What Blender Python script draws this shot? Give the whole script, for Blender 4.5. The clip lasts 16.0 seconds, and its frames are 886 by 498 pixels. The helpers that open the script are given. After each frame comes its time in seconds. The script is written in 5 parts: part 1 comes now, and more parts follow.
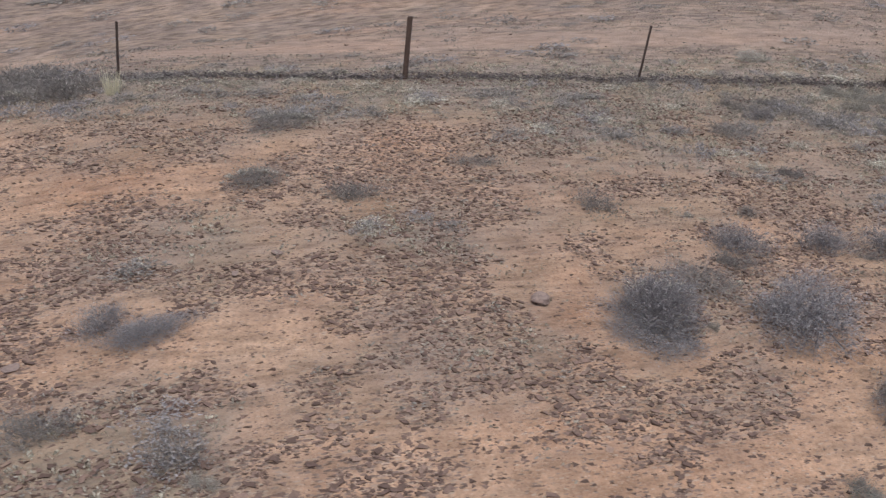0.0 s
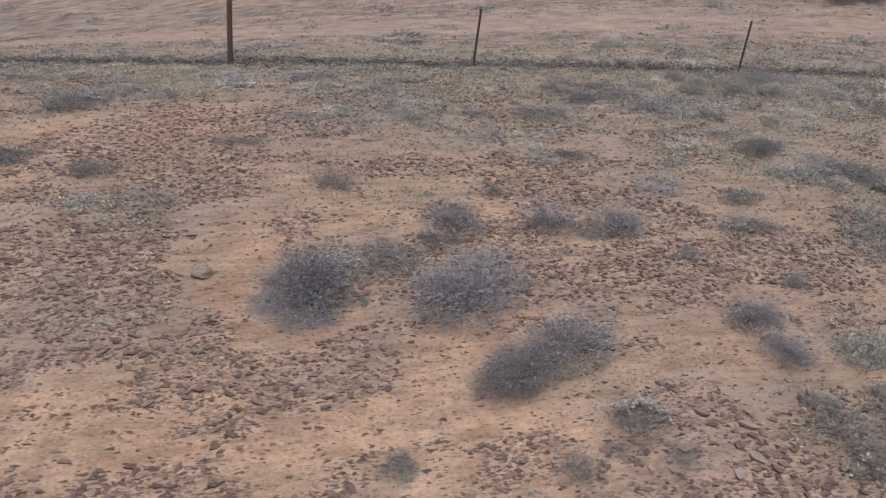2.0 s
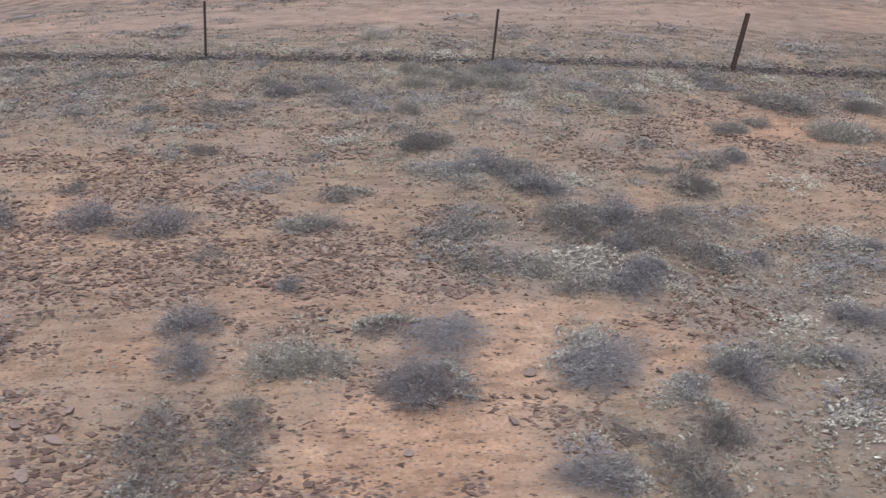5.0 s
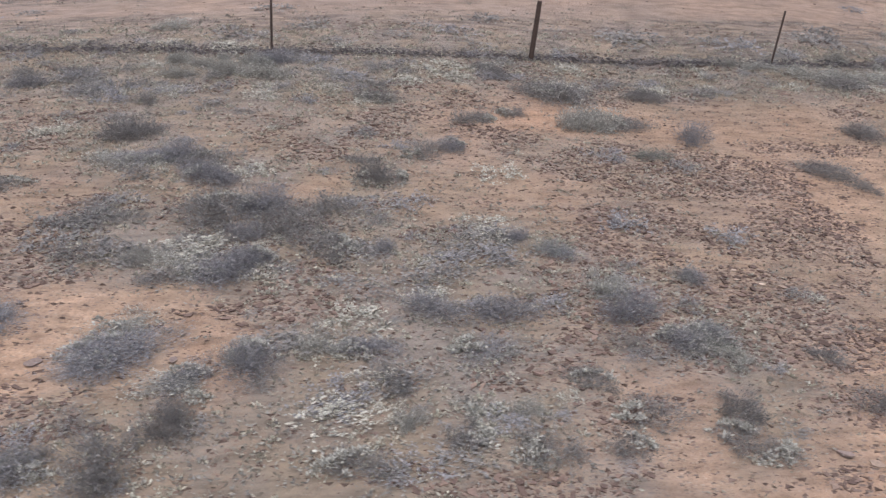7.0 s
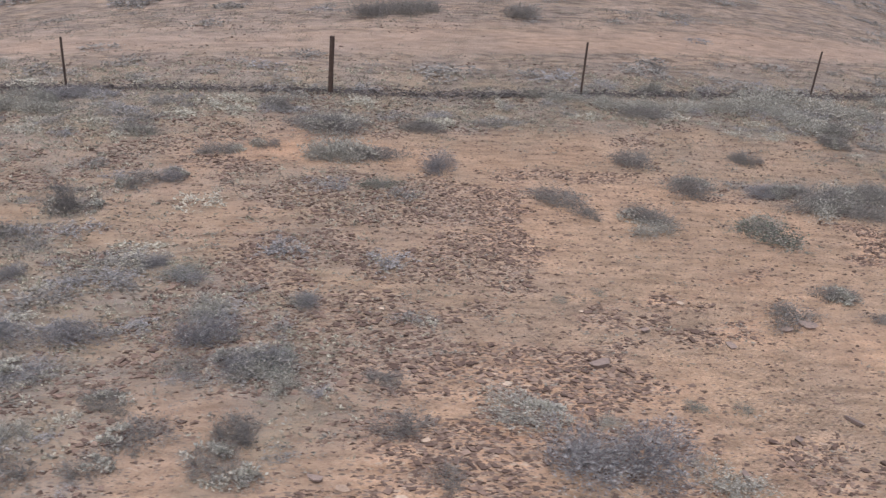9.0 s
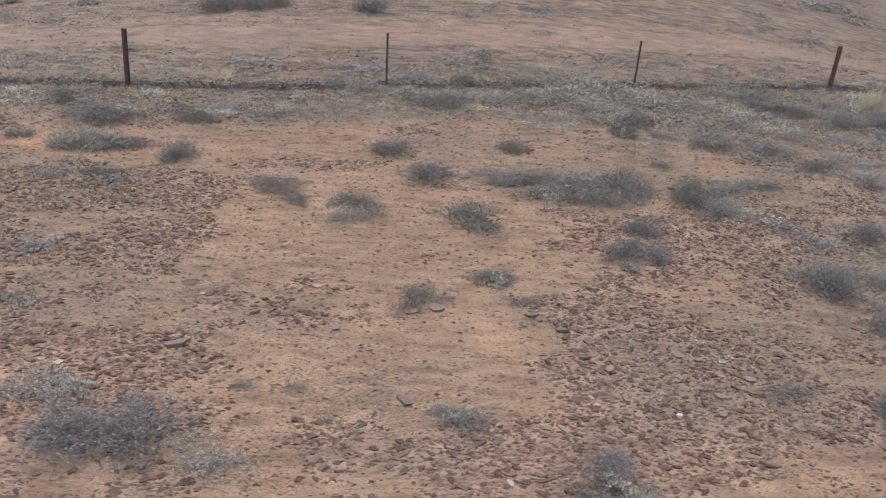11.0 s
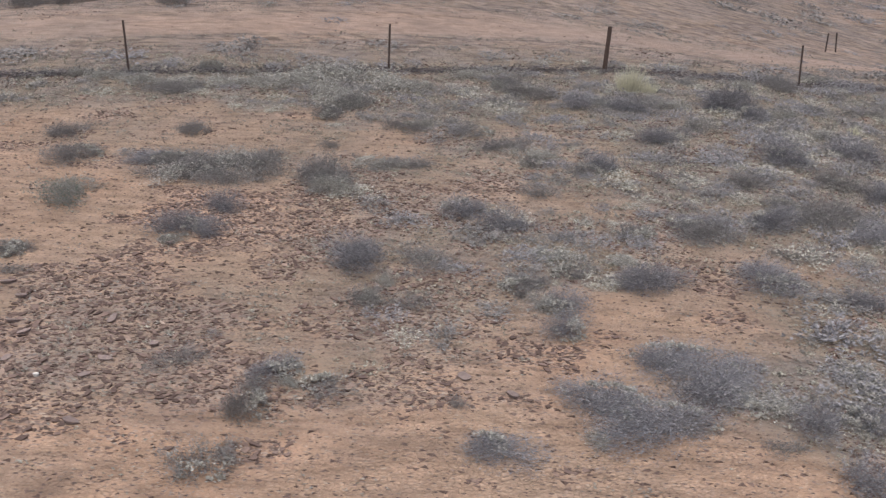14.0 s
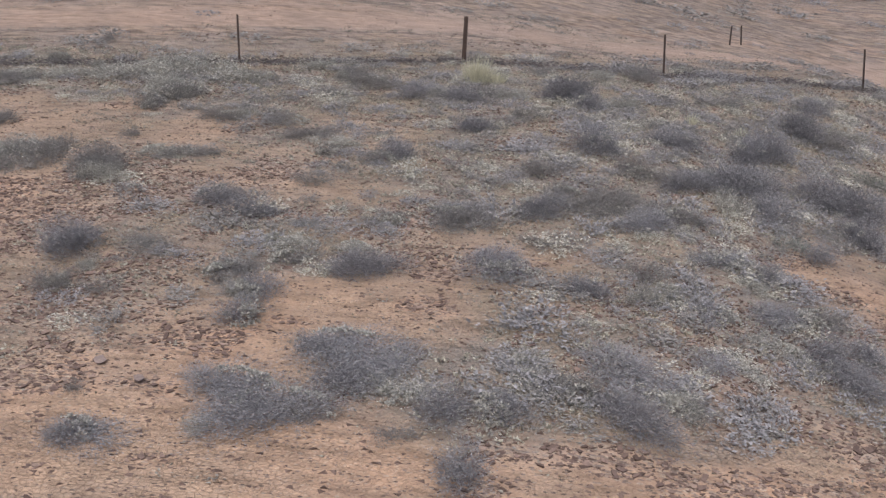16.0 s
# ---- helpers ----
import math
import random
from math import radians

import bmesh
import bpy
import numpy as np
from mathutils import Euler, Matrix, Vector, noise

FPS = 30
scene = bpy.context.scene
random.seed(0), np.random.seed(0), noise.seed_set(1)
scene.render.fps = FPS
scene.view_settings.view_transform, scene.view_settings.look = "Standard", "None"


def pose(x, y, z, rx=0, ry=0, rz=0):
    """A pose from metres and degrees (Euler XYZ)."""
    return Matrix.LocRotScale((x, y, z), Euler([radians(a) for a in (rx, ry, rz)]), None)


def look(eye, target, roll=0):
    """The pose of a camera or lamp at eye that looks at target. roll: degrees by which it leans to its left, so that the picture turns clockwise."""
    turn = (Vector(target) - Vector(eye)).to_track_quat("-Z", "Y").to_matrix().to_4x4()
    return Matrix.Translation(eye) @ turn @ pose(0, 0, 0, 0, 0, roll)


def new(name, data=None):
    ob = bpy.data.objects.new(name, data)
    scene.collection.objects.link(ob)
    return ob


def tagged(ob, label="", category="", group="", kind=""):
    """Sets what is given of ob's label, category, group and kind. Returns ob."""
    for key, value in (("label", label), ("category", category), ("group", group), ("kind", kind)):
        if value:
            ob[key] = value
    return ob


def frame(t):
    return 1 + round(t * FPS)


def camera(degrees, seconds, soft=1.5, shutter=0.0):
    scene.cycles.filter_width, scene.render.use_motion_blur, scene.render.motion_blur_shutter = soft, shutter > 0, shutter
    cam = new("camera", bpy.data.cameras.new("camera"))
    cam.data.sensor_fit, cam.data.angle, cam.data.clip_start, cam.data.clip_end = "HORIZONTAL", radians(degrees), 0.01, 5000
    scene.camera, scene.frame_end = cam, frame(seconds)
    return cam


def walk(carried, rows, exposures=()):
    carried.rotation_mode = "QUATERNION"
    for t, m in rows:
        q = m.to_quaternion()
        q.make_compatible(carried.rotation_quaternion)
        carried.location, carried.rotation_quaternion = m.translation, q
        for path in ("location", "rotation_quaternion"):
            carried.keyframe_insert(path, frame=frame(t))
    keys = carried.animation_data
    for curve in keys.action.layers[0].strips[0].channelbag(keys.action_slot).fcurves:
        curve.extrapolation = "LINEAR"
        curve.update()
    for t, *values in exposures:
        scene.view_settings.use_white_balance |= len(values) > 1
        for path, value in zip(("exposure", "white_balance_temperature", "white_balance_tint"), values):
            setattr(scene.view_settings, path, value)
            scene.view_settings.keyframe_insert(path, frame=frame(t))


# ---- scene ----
cam = camera(68.0, 16.0, soft=1.35, shutter=0.2)
PATH = [
    (0, (-2.557, -14.523, 2.217), (-2.062, -12.726, 1.491), 8.78),
    (0.5, (-1.510, -14.760, 2.236), (-1.024, -12.959, 1.514), 8.70),
    (1, (-0.430, -15.003, 2.301), (0.033, -13.198, 1.576), 8.58),
    (1.5, (0.637, -15.203, 2.377), (1.081, -13.394, 1.649), 8.51),
    (2, (1.742, -15.343, 2.453), (2.166, -13.531, 1.721), 8.35),
    (2.5, (2.849, -15.477, 2.567), (3.255, -13.662, 1.831), 8.17),
    (3, (3.879, -15.612, 2.707), (4.268, -13.796, 1.965), 7.94),
    (3.5, (5.032, -15.653, 2.788), (5.400, -13.833, 2.046), 7.65),
    (3.7, (5.495, -15.690, 2.839), (5.854, -13.869, 2.095), 7.55),
    (5.8, (10.498, -16.043, 3.370), (10.792, -14.220, 2.601), 7.23),
    (6, (11.051, -16.093, 3.417), (11.342, -14.272, 2.643), 7.18),
    (6.5, (12.373, -16.180, 3.501), (12.657, -14.360, 2.724), 7.02),
    (7, (13.675, -16.329, 3.616), (13.944, -14.503, 2.847), 6.86),
    (7.5, (14.958, -16.451, 3.679), (15.212, -14.608, 2.945), 6.67),
    (8, (16.186, -16.589, 3.787), (16.427, -14.732, 3.085), 6.52),
    (8.5, (17.466, -16.684, 3.873), (17.696, -14.817, 3.194), 6.20),
    (9, (18.815, -16.837, 3.979), (19.023, -14.964, 3.312), 5.82),
    (9.5, (20.203, -17.000, 4.103), (20.389, -15.124, 3.436), 5.51),
    (9.7, (20.782, -17.042, 4.147), (20.959, -15.166, 3.477), 5.37),
    (11.8, (26.144, -17.330, 4.190), (26.274, -15.446, 3.532), 4.91),
    (12, (26.695, -17.357, 4.203), (26.808, -15.472, 3.545), 4.64),
    (12.5, (27.980, -17.465, 4.263), (28.062, -15.580, 3.600), 4.40),
    (13, (29.242, -17.548, 4.309), (29.307, -15.663, 3.641), 4.38),
    (13.5, (30.584, -17.585, 4.329), (30.619, -15.700, 3.660), 4.14),
    (14, (31.873, -17.597, 4.359), (31.895, -15.713, 3.688), 4.02),
    (14.5, (33.140, -17.574, 4.363), (33.147, -15.690, 3.693), 3.82),
    (15, (34.353, -17.500, 4.300), (34.339, -15.613, 3.637), 3.42),
    (15.5, (35.488, -17.416, 4.283), (35.443, -15.530, 3.622), 2.97),
    (16, (36.183, -17.310, 4.258), (36.162, -15.422, 3.597), 3.69),
]
EXPOSURES = [(0, -0.29, 6050, 10), (2, -0.24, 6000, 10), (3.2, -0.17, 5950, 10), (6, -0.12, 5850, 10), (7.5, -0.07, 5830, 10), (9.5, -0.11, 6000, 10), (12, -0.27, 6030, 10), (14.5, -0.11, 5980, 10), (16, -0.09, 5980, 10)]
walk(cam, [(t, look(eye, target, roll)) for t, eye, target, roll in PATH], EXPOSURES)

# ---- light ----
world = bpy.data.worlds.new("overcast_sky")
scene.world = world
world.use_nodes = True
wn = world.node_tree.nodes
wl = world.node_tree.links
sky = wn.new("ShaderNodeTexSky")
sky.sky_type = "NISHITA"
sky.sun_disc = False
sky.sun_elevation = radians(72)
sky.sun_rotation = radians(208)
sky.air_density = 1.0
sky.dust_density = 7.0
wl.new(sky.outputs["Color"], wn["Background"].inputs["Color"])
wn["Background"].inputs["Strength"].default_value = 0.131

sun = new("sun", bpy.data.lights.new("sun", "SUN"))
sun.data.energy = 1.68
sun.data.angle = radians(35)
sun.data.color = (1.0, 0.965, 0.92)
# the hazy sun stands very high
sun.matrix_world = look((-6.0, -11.5, 40), (0, 0, 0))


# ---- materials ----
def material(name, rough=0.9):
    m = bpy.data.materials.new(name)
    m.use_nodes = True
    n = m.node_tree.nodes
    b = n["Principled BSDF"]
    b.inputs["Roughness"].default_value = rough
    b.inputs["Specular IOR Level"].default_value = 0.25
    return m, n, m.node_tree.links, b


def ramp(n, stops):
    r = n.new("ShaderNodeValToRGB")
    e = r.color_ramp.elements
    while len(e) < len(stops):
        e.new(0.5)
    for i, (p, c) in enumerate(stops):
        e[i].position, e[i].color = p, (*c, 1)
    return r


def tex_noise(n, links, vec, scale, detail=4.0, rough=0.6):
    t = n.new("ShaderNodeTexNoise")
    t.inputs["Scale"].default_value = scale
    t.inputs["Detail"].default_value = detail
    t.inputs["Roughness"].default_value = rough
    links.new(vec, t.inputs["Vector"])
    return t


def mix(n, links, fac, a, b, mode="MIX"):
    x = n.new("ShaderNodeMix")
    x.data_type, x.blend_type = "RGBA", mode
    for socket, value in (("Factor", fac), ("A", a), ("B", b)):
        s = x.inputs[0] if socket == "Factor" else x.inputs[6 if socket == "A" else 7]
        if isinstance(value, (int, float)):
            s.default_value = value
        elif isinstance(value, tuple):
            s.default_value = (*value, 1)
        else:
            links.new(value, s)
    return x.outputs[2]


def maths(n, links, op, a, b=0.0, clamp=False):
    x = n.new("ShaderNodeMath")
    x.operation, x.use_clamp = op, clamp
    for i, value in enumerate((a, b)):
        if isinstance(value, (int, float)):
            x.inputs[i].default_value = value
        else:
            links.new(value, x.inputs[i])
    return x.outputs[0]


def ground_material():
    m, n, k, b = material("red_earth", 0.95)
    pos = n.new("ShaderNodeNewGeometry").outputs["Position"]
    att = {}
    for name in ("stoniness", "litter", "track", "clay", "beyond"):
        a = n.new("ShaderNodeAttribute")
        a.attribute_name = name
        att[name] = a.outputs["Fac"]
    big = tex_noise(n, k, pos, 0.35, 5.0)
    mid = tex_noise(n, k, pos, 2.3, 6.0, 0.65)
    fine = tex_noise(n, k, pos, 22.0, 6.0, 0.7)
    grit = tex_noise(n, k, pos, 70.0, 3.0, 0.6)
    sand = ramp(n, [(0.32, (0.427, 0.263, 0.169)), (0.5, (0.488, 0.322, 0.217)), (0.68, (0.508, 0.355, 0.248))])
    k.new(big.outputs["Fac"], sand.inputs[0])
    tone = ramp(n, [(0.3, (0.72, 0.70, 0.70)), (0.55, (1.0, 1.0, 1.0)), (0.75, (1.1, 1.08, 1.05))])
    k.new(mid.outputs["Fac"], tone.inputs[0])
    col = mix(n, k, 1.0, sand.outputs[0], tone.outputs[0], "MULTIPLY")
    tone2 = ramp(n, [(0.32, (0.70, 0.68, 0.67)), (0.5, (1.0, 1.0, 1.0)), (0.68, (1.14, 1.12, 1.10))])
    k.new(fine.outputs["Fac"], tone2.inputs[0])
    col = mix(n, k, 1.0, col, tone2.outputs[0], "MULTIPLY")
    # the clay is yellower
    col = mix(n, k, maths(n, k, "MULTIPLY", att["clay"], 0.7), col, (0.475, 0.337, 0.236))
    # small dark gravel, thick where the ground is stony
    cell = n.new("ShaderNodeTexVoronoi")
    cell.inputs["Scale"].default_value = 27.0
    cell.inputs["Randomness"].default_value = 1.0
    stretch = n.new("ShaderNodeMapping")
    k.new(pos, stretch.inputs["Vector"])
    stretch.inputs["Scale"].default_value = (0.42, 1.2, 1.0)
    k.new(stretch.outputs[0], cell.inputs["Vector"])
    pick = n.new("ShaderNodeSeparateColor")
    k.new(cell.outputs["Color"], pick.inputs[0])
    reach = maths(n, k, "MULTIPLY_ADD", att["stoniness"], 0.2)
    reach.node.inputs[2].default_value = 0.30
    near = maths(n, k, "LESS_THAN", cell.outputs["Distance"], reach)
    few = maths(n, k, "MULTIPLY_ADD", att["stoniness"], 0.46)
    few.node.inputs[2].default_value = 0.50
    chosen = maths(n, k, "LESS_THAN", pick.outputs[0], few)
    gravel = maths(n, k, "MULTIPLY", near, chosen)
    gcol = ramp(n, [(0.0, (0.13, 0.096, 0.083)), (0.4, (0.21, 0.158, 0.135)), (0.7, (0.32, 0.24, 0.19)), (1.0, (0.52, 0.41, 0.31))])
    k.new(pick.outputs[1], gcol.inputs[0])
    col = mix(n, k, maths(n, k, "MULTIPLY", gravel, 0.95), col, gcol.outputs[0])
    # fine pale and dark pebbles everywhere
    pebble = n.new("ShaderNodeTexVoronoi")
    pebble.inputs["Scale"].default_value = 44.0
    flat = n.new("ShaderNodeMapping")
    flat.inputs["Scale"].default_value = (0.62, 1.1, 1.0)
    k.new(pos, flat.inputs["Vector"])
    k.new(flat.outputs[0], pebble.inputs["Vector"])
    shade = n.new("ShaderNodeSeparateColor")
    k.new(pebble.outputs["Color"], shade.inputs[0])
    pcol = ramp(n, [(0.0, (0.20, 0.135, 0.105)), (0.3, (0.36, 0.25, 0.18)), (0.6, (0.45, 0.325, 0.24)), (1.0, (0.60, 0.47, 0.365))])
    k.new(shade.outputs[1], pcol.inputs[0])
    grain = maths(n, k, "LESS_THAN", pebble.outputs["Distance"], 0.42)
    patchy = maths(n, k, "MULTIPLY", maths(n, k, "SUBTRACT", mid.outputs["Fac"], 0.28), 2.6, True)
    col = mix(n, k, maths(n, k, "MULTIPLY", maths(n, k, "MULTIPLY", grain, patchy), 0.75), col, pcol.outputs[0])
    # grey dry plant litter between the shrubs
    speck = maths(n, k, "ADD", maths(n, k, "MULTIPLY", mid.outputs["Fac"], 1.6), maths(n, k, "MULTIPLY", fine.outputs["Fac"], 2.6))
    lit = maths(n, k, "MULTIPLY", att["litter"], maths(n, k, "SUBTRACT", speck, 1.0), True)
    greyness = tex_noise(n, k, pos, 0.8, 4.0, 0.6)
    dull = ramp(n, [(0.4, (0.275, 0.225, 0.168)), (0.6, (0.262, 0.23, 0.20))])
    k.new(greyness.outputs["Fac"], dull.inputs[0])
    col = mix(n, k, maths(n, k, "MULTIPLY", lit, 0.9), col, dull.outputs[0])
    # everything lies in thin streaks along the slope
    lay = n.new("ShaderNodeMapping")
    lay.inputs["Scale"].default_value = (0.24, 0.9, 0.5)
    k.new(pos, lay.inputs["Vector"])
    streak = tex_noise(n, k, lay.outputs[0], 3.2, 7.0, 0.68)
    wisp = tex_noise(n, k, lay.outputs[0], 8.0, 4.0, 0.6)
    # the paler, pinker dust behind the fence
    col = mix(n, k, maths(n, k, "MULTIPLY", att["beyond"], 0.55), col, (0.375, 0.278, 0.226))
    band = ramp(n, [(0.47, (0.0, 0.0, 0.0)), (0.56, (1.0, 1.0, 1.0))])
    k.new(streak.outputs["Fac"], band.inputs[0])
    pale = ramp(n, [(0.38, (1.0, 1.0, 1.0)), (0.46, (0.0, 0.0, 0.0))])
    k.new(streak.outputs["Fac"], pale.inputs[0])
    col = mix(n, k, maths(n, k, "MULTIPLY", pale.outputs[0], maths(n, k, "MULTIPLY", att["beyond"], 0.65)), col, (0.45, 0.335, 0.268))
    some = maths(n, k, "MULTIPLY_ADD", att["beyond"], maths(n, k, "SUBTRACT", 0.62, maths(n, k, "MULTIPLY", att["track"], 0.25)))
    some.node.inputs[2].default_value = 0.17
    col = mix(n, k, maths(n, k, "MULTIPLY", band.outputs[0], some), col, (0.215, 0.172, 0.152))
    thin = ramp(n, [(0.36, (0.62, 0.61, 0.60)), (0.5, (1.0, 1.0, 1.0)), (0.64, (1.24, 1.23, 1.22))])
    k.new(wisp.outputs["Fac"], thin.inputs[0])
    often = maths(n, k, "MULTIPLY_ADD", att["beyond"], 0.6)
    often.node.inputs[2].default_value = 0.6
    col = mix(n, k, often, col, mix(n, k, 1.0, col, thin.outputs[0], "MULTIPLY"))
    # wheel-worn pale bands
    col = mix(n, k, maths(n, k, "MULTIPLY", att["track"], 0.6), col, (0.45, 0.335, 0.268))
    k.new(col, b.inputs["Base Color"])
    # clay cracked into plates where it lies bare
    crack = n.new("ShaderNodeTexVoronoi")
    crack.feature = "DISTANCE_TO_EDGE"
    crack.inputs["Scale"].default_value = 18.0
    plate = n.new("ShaderNodeMapping")
    plate.inputs["Scale"].default_value = (0.75, 1.3, 1.0)
    k.new(pos, plate.inputs["Vector"])
    k.new(plate.outputs[0], crack.inputs["Vector"])
    gap = maths(n, k, "MULTIPLY", crack.outputs["Distance"], 12.0, True)
    gap = maths(n, k, "MULTIPLY", maths(n, k, "SUBTRACT", gap, 1.0), att["clay"])
    h = maths(n, k, "ADD", maths(n, k, "MULTIPLY", fine.outputs["Fac"], 0.9), maths(n, k, "MULTIPLY", grit.outputs["Fac"], 0.35))
    h = maths(n, k, "ADD", h, maths(n, k, "MULTIPLY", gap, 0.9))
    h = maths(n, k, "ADD", h, maths(n, k, "MULTIPLY", gravel, 0.9))
    h = maths(n, k, "ADD", h, maths(n, k, "MULTIPLY", grain, 0.35))
    bump = n.new("ShaderNodeBump")
    bump.inputs["Strength"].default_value = 0.8
    bump.inputs["Distance"].default_value = 0.03
    k.new(h, bump.inputs["Height"])
    k.new(bump.outputs[0], b.inputs["Normal"])
    return m


def varied_material(name, stops, rough=0.85, island=True, scale=30.0, depth=0.004):
    """Colour varied from piece to piece, with grain."""
    m, n, k, b = material(name, rough)
    geo = n.new("ShaderNodeNewGeometry")
    info = n.new("ShaderNodeObjectInfo")
    r = ramp(n, stops)
    if island:
        v = maths(n, k, "ADD", maths(n, k, "MULTIPLY", geo.outputs["Random Per Island"], 0.75), maths(n, k, "MULTIPLY", info.outputs["Random"], 0.25))
    else:
        v = info.outputs["Random"]
    k.new(v, r.inputs[0])
    t = tex_noise(n, k, geo.outputs["Position"], scale, 5.0, 0.7)
    g = ramp(n, [(0.3, (0.7, 0.7, 0.7)), (0.7, (1.2, 1.18, 1.15))])
    k.new(t.outputs["Fac"], g.inputs[0])
    k.new(mix(n, k, 1.0, r.outputs[0], g.outputs[0], "MULTIPLY"), b.inputs["Base Color"])
    if depth:
        bump = n.new("ShaderNodeBump")
        bump.inputs["Strength"].default_value = 0.6
        bump.inputs["Distance"].default_value = depth
        k.new(t.outputs["Fac"], bump.inputs["Height"])
        k.new(bump.outputs[0], b.inputs["Normal"])
    return m


EARTH = ground_material()
STONE_STOPS = [(0.0, (0.098, 0.067, 0.055)), (0.4, (0.172, 0.120, 0.100)), (0.74, (0.26, 0.184, 0.152)), (0.9, (0.40, 0.300, 0.235)), (1.0, (0.60, 0.48, 0.38))]
STONE = varied_material("dark_shale", STONE_STOPS)
PIECE = varied_material("dark_shale_piece", STONE_STOPS, island=False)
SLAB = varied_material("purple_grey_slab", [(0.0, (0.245, 0.190, 0.168)), (1.0, (0.34, 0.265, 0.235))], island=False)
QUARTZ = varied_material("white_quartz", [(0.0, (0.72, 0.68, 0.62)), (1.0, (0.8, 0.76, 0.7))], island=False)
TWIG_DARK = varied_material("grey_twig", [(0.0, (0.150, 0.144, 0.147)), (1.0, (0.245, 0.236, 0.232))], depth=0)
TWIG_BLUE = varied_material("blue_grey_twig", [(0.0, (0.20, 0.193, 0.206)), (1.0, (0.31, 0.30, 0.312))], depth=0)
TWIG_DRY = varied_material("dry_grey_twig", [(0.0, (0.205, 0.190, 0.185)), (1.0, (0.36, 0.338, 0.318))], depth=0)
TWIG_PALE = varied_material("pale_twig", [(0.0, (0.27, 0.255, 0.24)), (1.0, (0.44, 0.42, 0.39))], depth=0)
LEAF_BLUE = varied_material("blue_grey_leaf", [(0.0, (0.305, 0.292, 0.302)), (0.7, (0.38, 0.366, 0.374)), (1.0, (0.445, 0.43, 0.43))], depth=0)
LEAF_DRY = varied_material("dry_grey_leaf", [(0.0, (0.25, 0.233, 0.228)), (0.7, (0.335, 0.316, 0.302)), (1.0, (0.42, 0.40, 0.37))], depth=0)
LEAF_PALE = varied_material("silver_leaf", [(0.0, (0.37, 0.357, 0.32)), (0.5, (0.51, 0.493, 0.44)), (1.0, (0.66, 0.638, 0.57))], depth=0)
LEAF_GREEN = varied_material("grey_green_leaf", [(0.0, (0.14, 0.16, 0.135)), (1.0, (0.30, 0.33, 0.28))], depth=0)
CUSHION = varied_material("cream_grey_herb", [(0.0, (0.38, 0.355, 0.30)), (0.6, (0.56, 0.535, 0.46)), (1.0, (0.72, 0.695, 0.61))], depth=0)
CREAM = varied_material("cream_leaf", [(0.0, (0.40, 0.375, 0.30)), (0.5, (0.56, 0.53, 0.44)), (1.0, (0.72, 0.69, 0.59))], depth=0)
FLECK = varied_material("pale_dry_herb", [(0.0, (0.26, 0.235, 0.196)), (0.6, (0.36, 0.334, 0.282)), (1.0, (0.47, 0.445, 0.38))], depth=0)
HUMMOCK = varied_material("grey_herb", [(0.0, (0.225, 0.208, 0.193)), (0.6, (0.335, 0.313, 0.28)), (1.0, (0.45, 0.43, 0.38))], depth=0)
STRAW = varied_material("straw_blade", [(0.0, (0.58, 0.55, 0.40)), (1.0, (0.86, 0.83, 0.65))], depth=0)
HERB = varied_material("dry_herb", [(0.0, (0.16, 0.13, 0.108)), (0.55, (0.27, 0.232, 0.185)), (1.0, (0.43, 0.40, 0.33))], depth=0)
DEBRIS = varied_material("dead_debris", [(0.0, (0.155, 0.138, 0.140)), (1.0, (0.255, 0.23, 0.227))], depth=0)
TIMBER = varied_material("weathered_timber", [(0.0, (0.088, 0.062, 0.052)), (1.0, (0.125, 0.088, 0.072))], island=False, scale=18.0, depth=0.006)
STEEL = varied_material("rusted_steel", [(0.0, (0.080, 0.061, 0.055)), (1.0, (0.11, 0.080, 0.068))], rough=0.7, island=False, scale=40.0, depth=0.001)


# ---- ground ----
HILL = (2.996, 1.505, 2.478, -1.761, 0.528, -0.183, -0.194, -0.26, -0.02, -0.162)


# shallow swells and hollows: rows from the lower slope to the fence, a value every 4 m from x = -8
SWELLS = [
    (0.012, 0.058, 0.007, -0.051, -0.063, -0.029, -0.018, -0.058, -0.210, 0.036, 0.019, 0.269, 0.266, 0.046, 0.003),
    (0.053, 0.078, 0.075, 0.077, 0.020, -0.107, -0.074, -0.013, -0.104, -0.053, -0.052, -0.072, 0.259, 0.122, 0.013),
    (0.159, 0.111, 0.029, -0.046, -0.104, -0.110, -0.073, -0.287, -0.171, -0.235, 0.000, -0.001, 0.160, 0.143, 0.022),
    (0.393, 0.220, 0.206, 0.025, -0.055, -0.072, -0.194, -0.331, -0.217, -0.293, -0.251, -0.121, 0.163, 0.217, 0.392),
    (0.350, 0.000, 0.000, 0.000, 0.000, 0.000, 0.000, 0.000, 0.000, 0.000, 0.000, 0.000, 0.000, 0.000, 0.700),
]


def soft(v, lo, hi, w):
    return lo + w * np.logaddexp(0, (v - lo) / w) - w * np.logaddexp(0, (v - hi) / w)


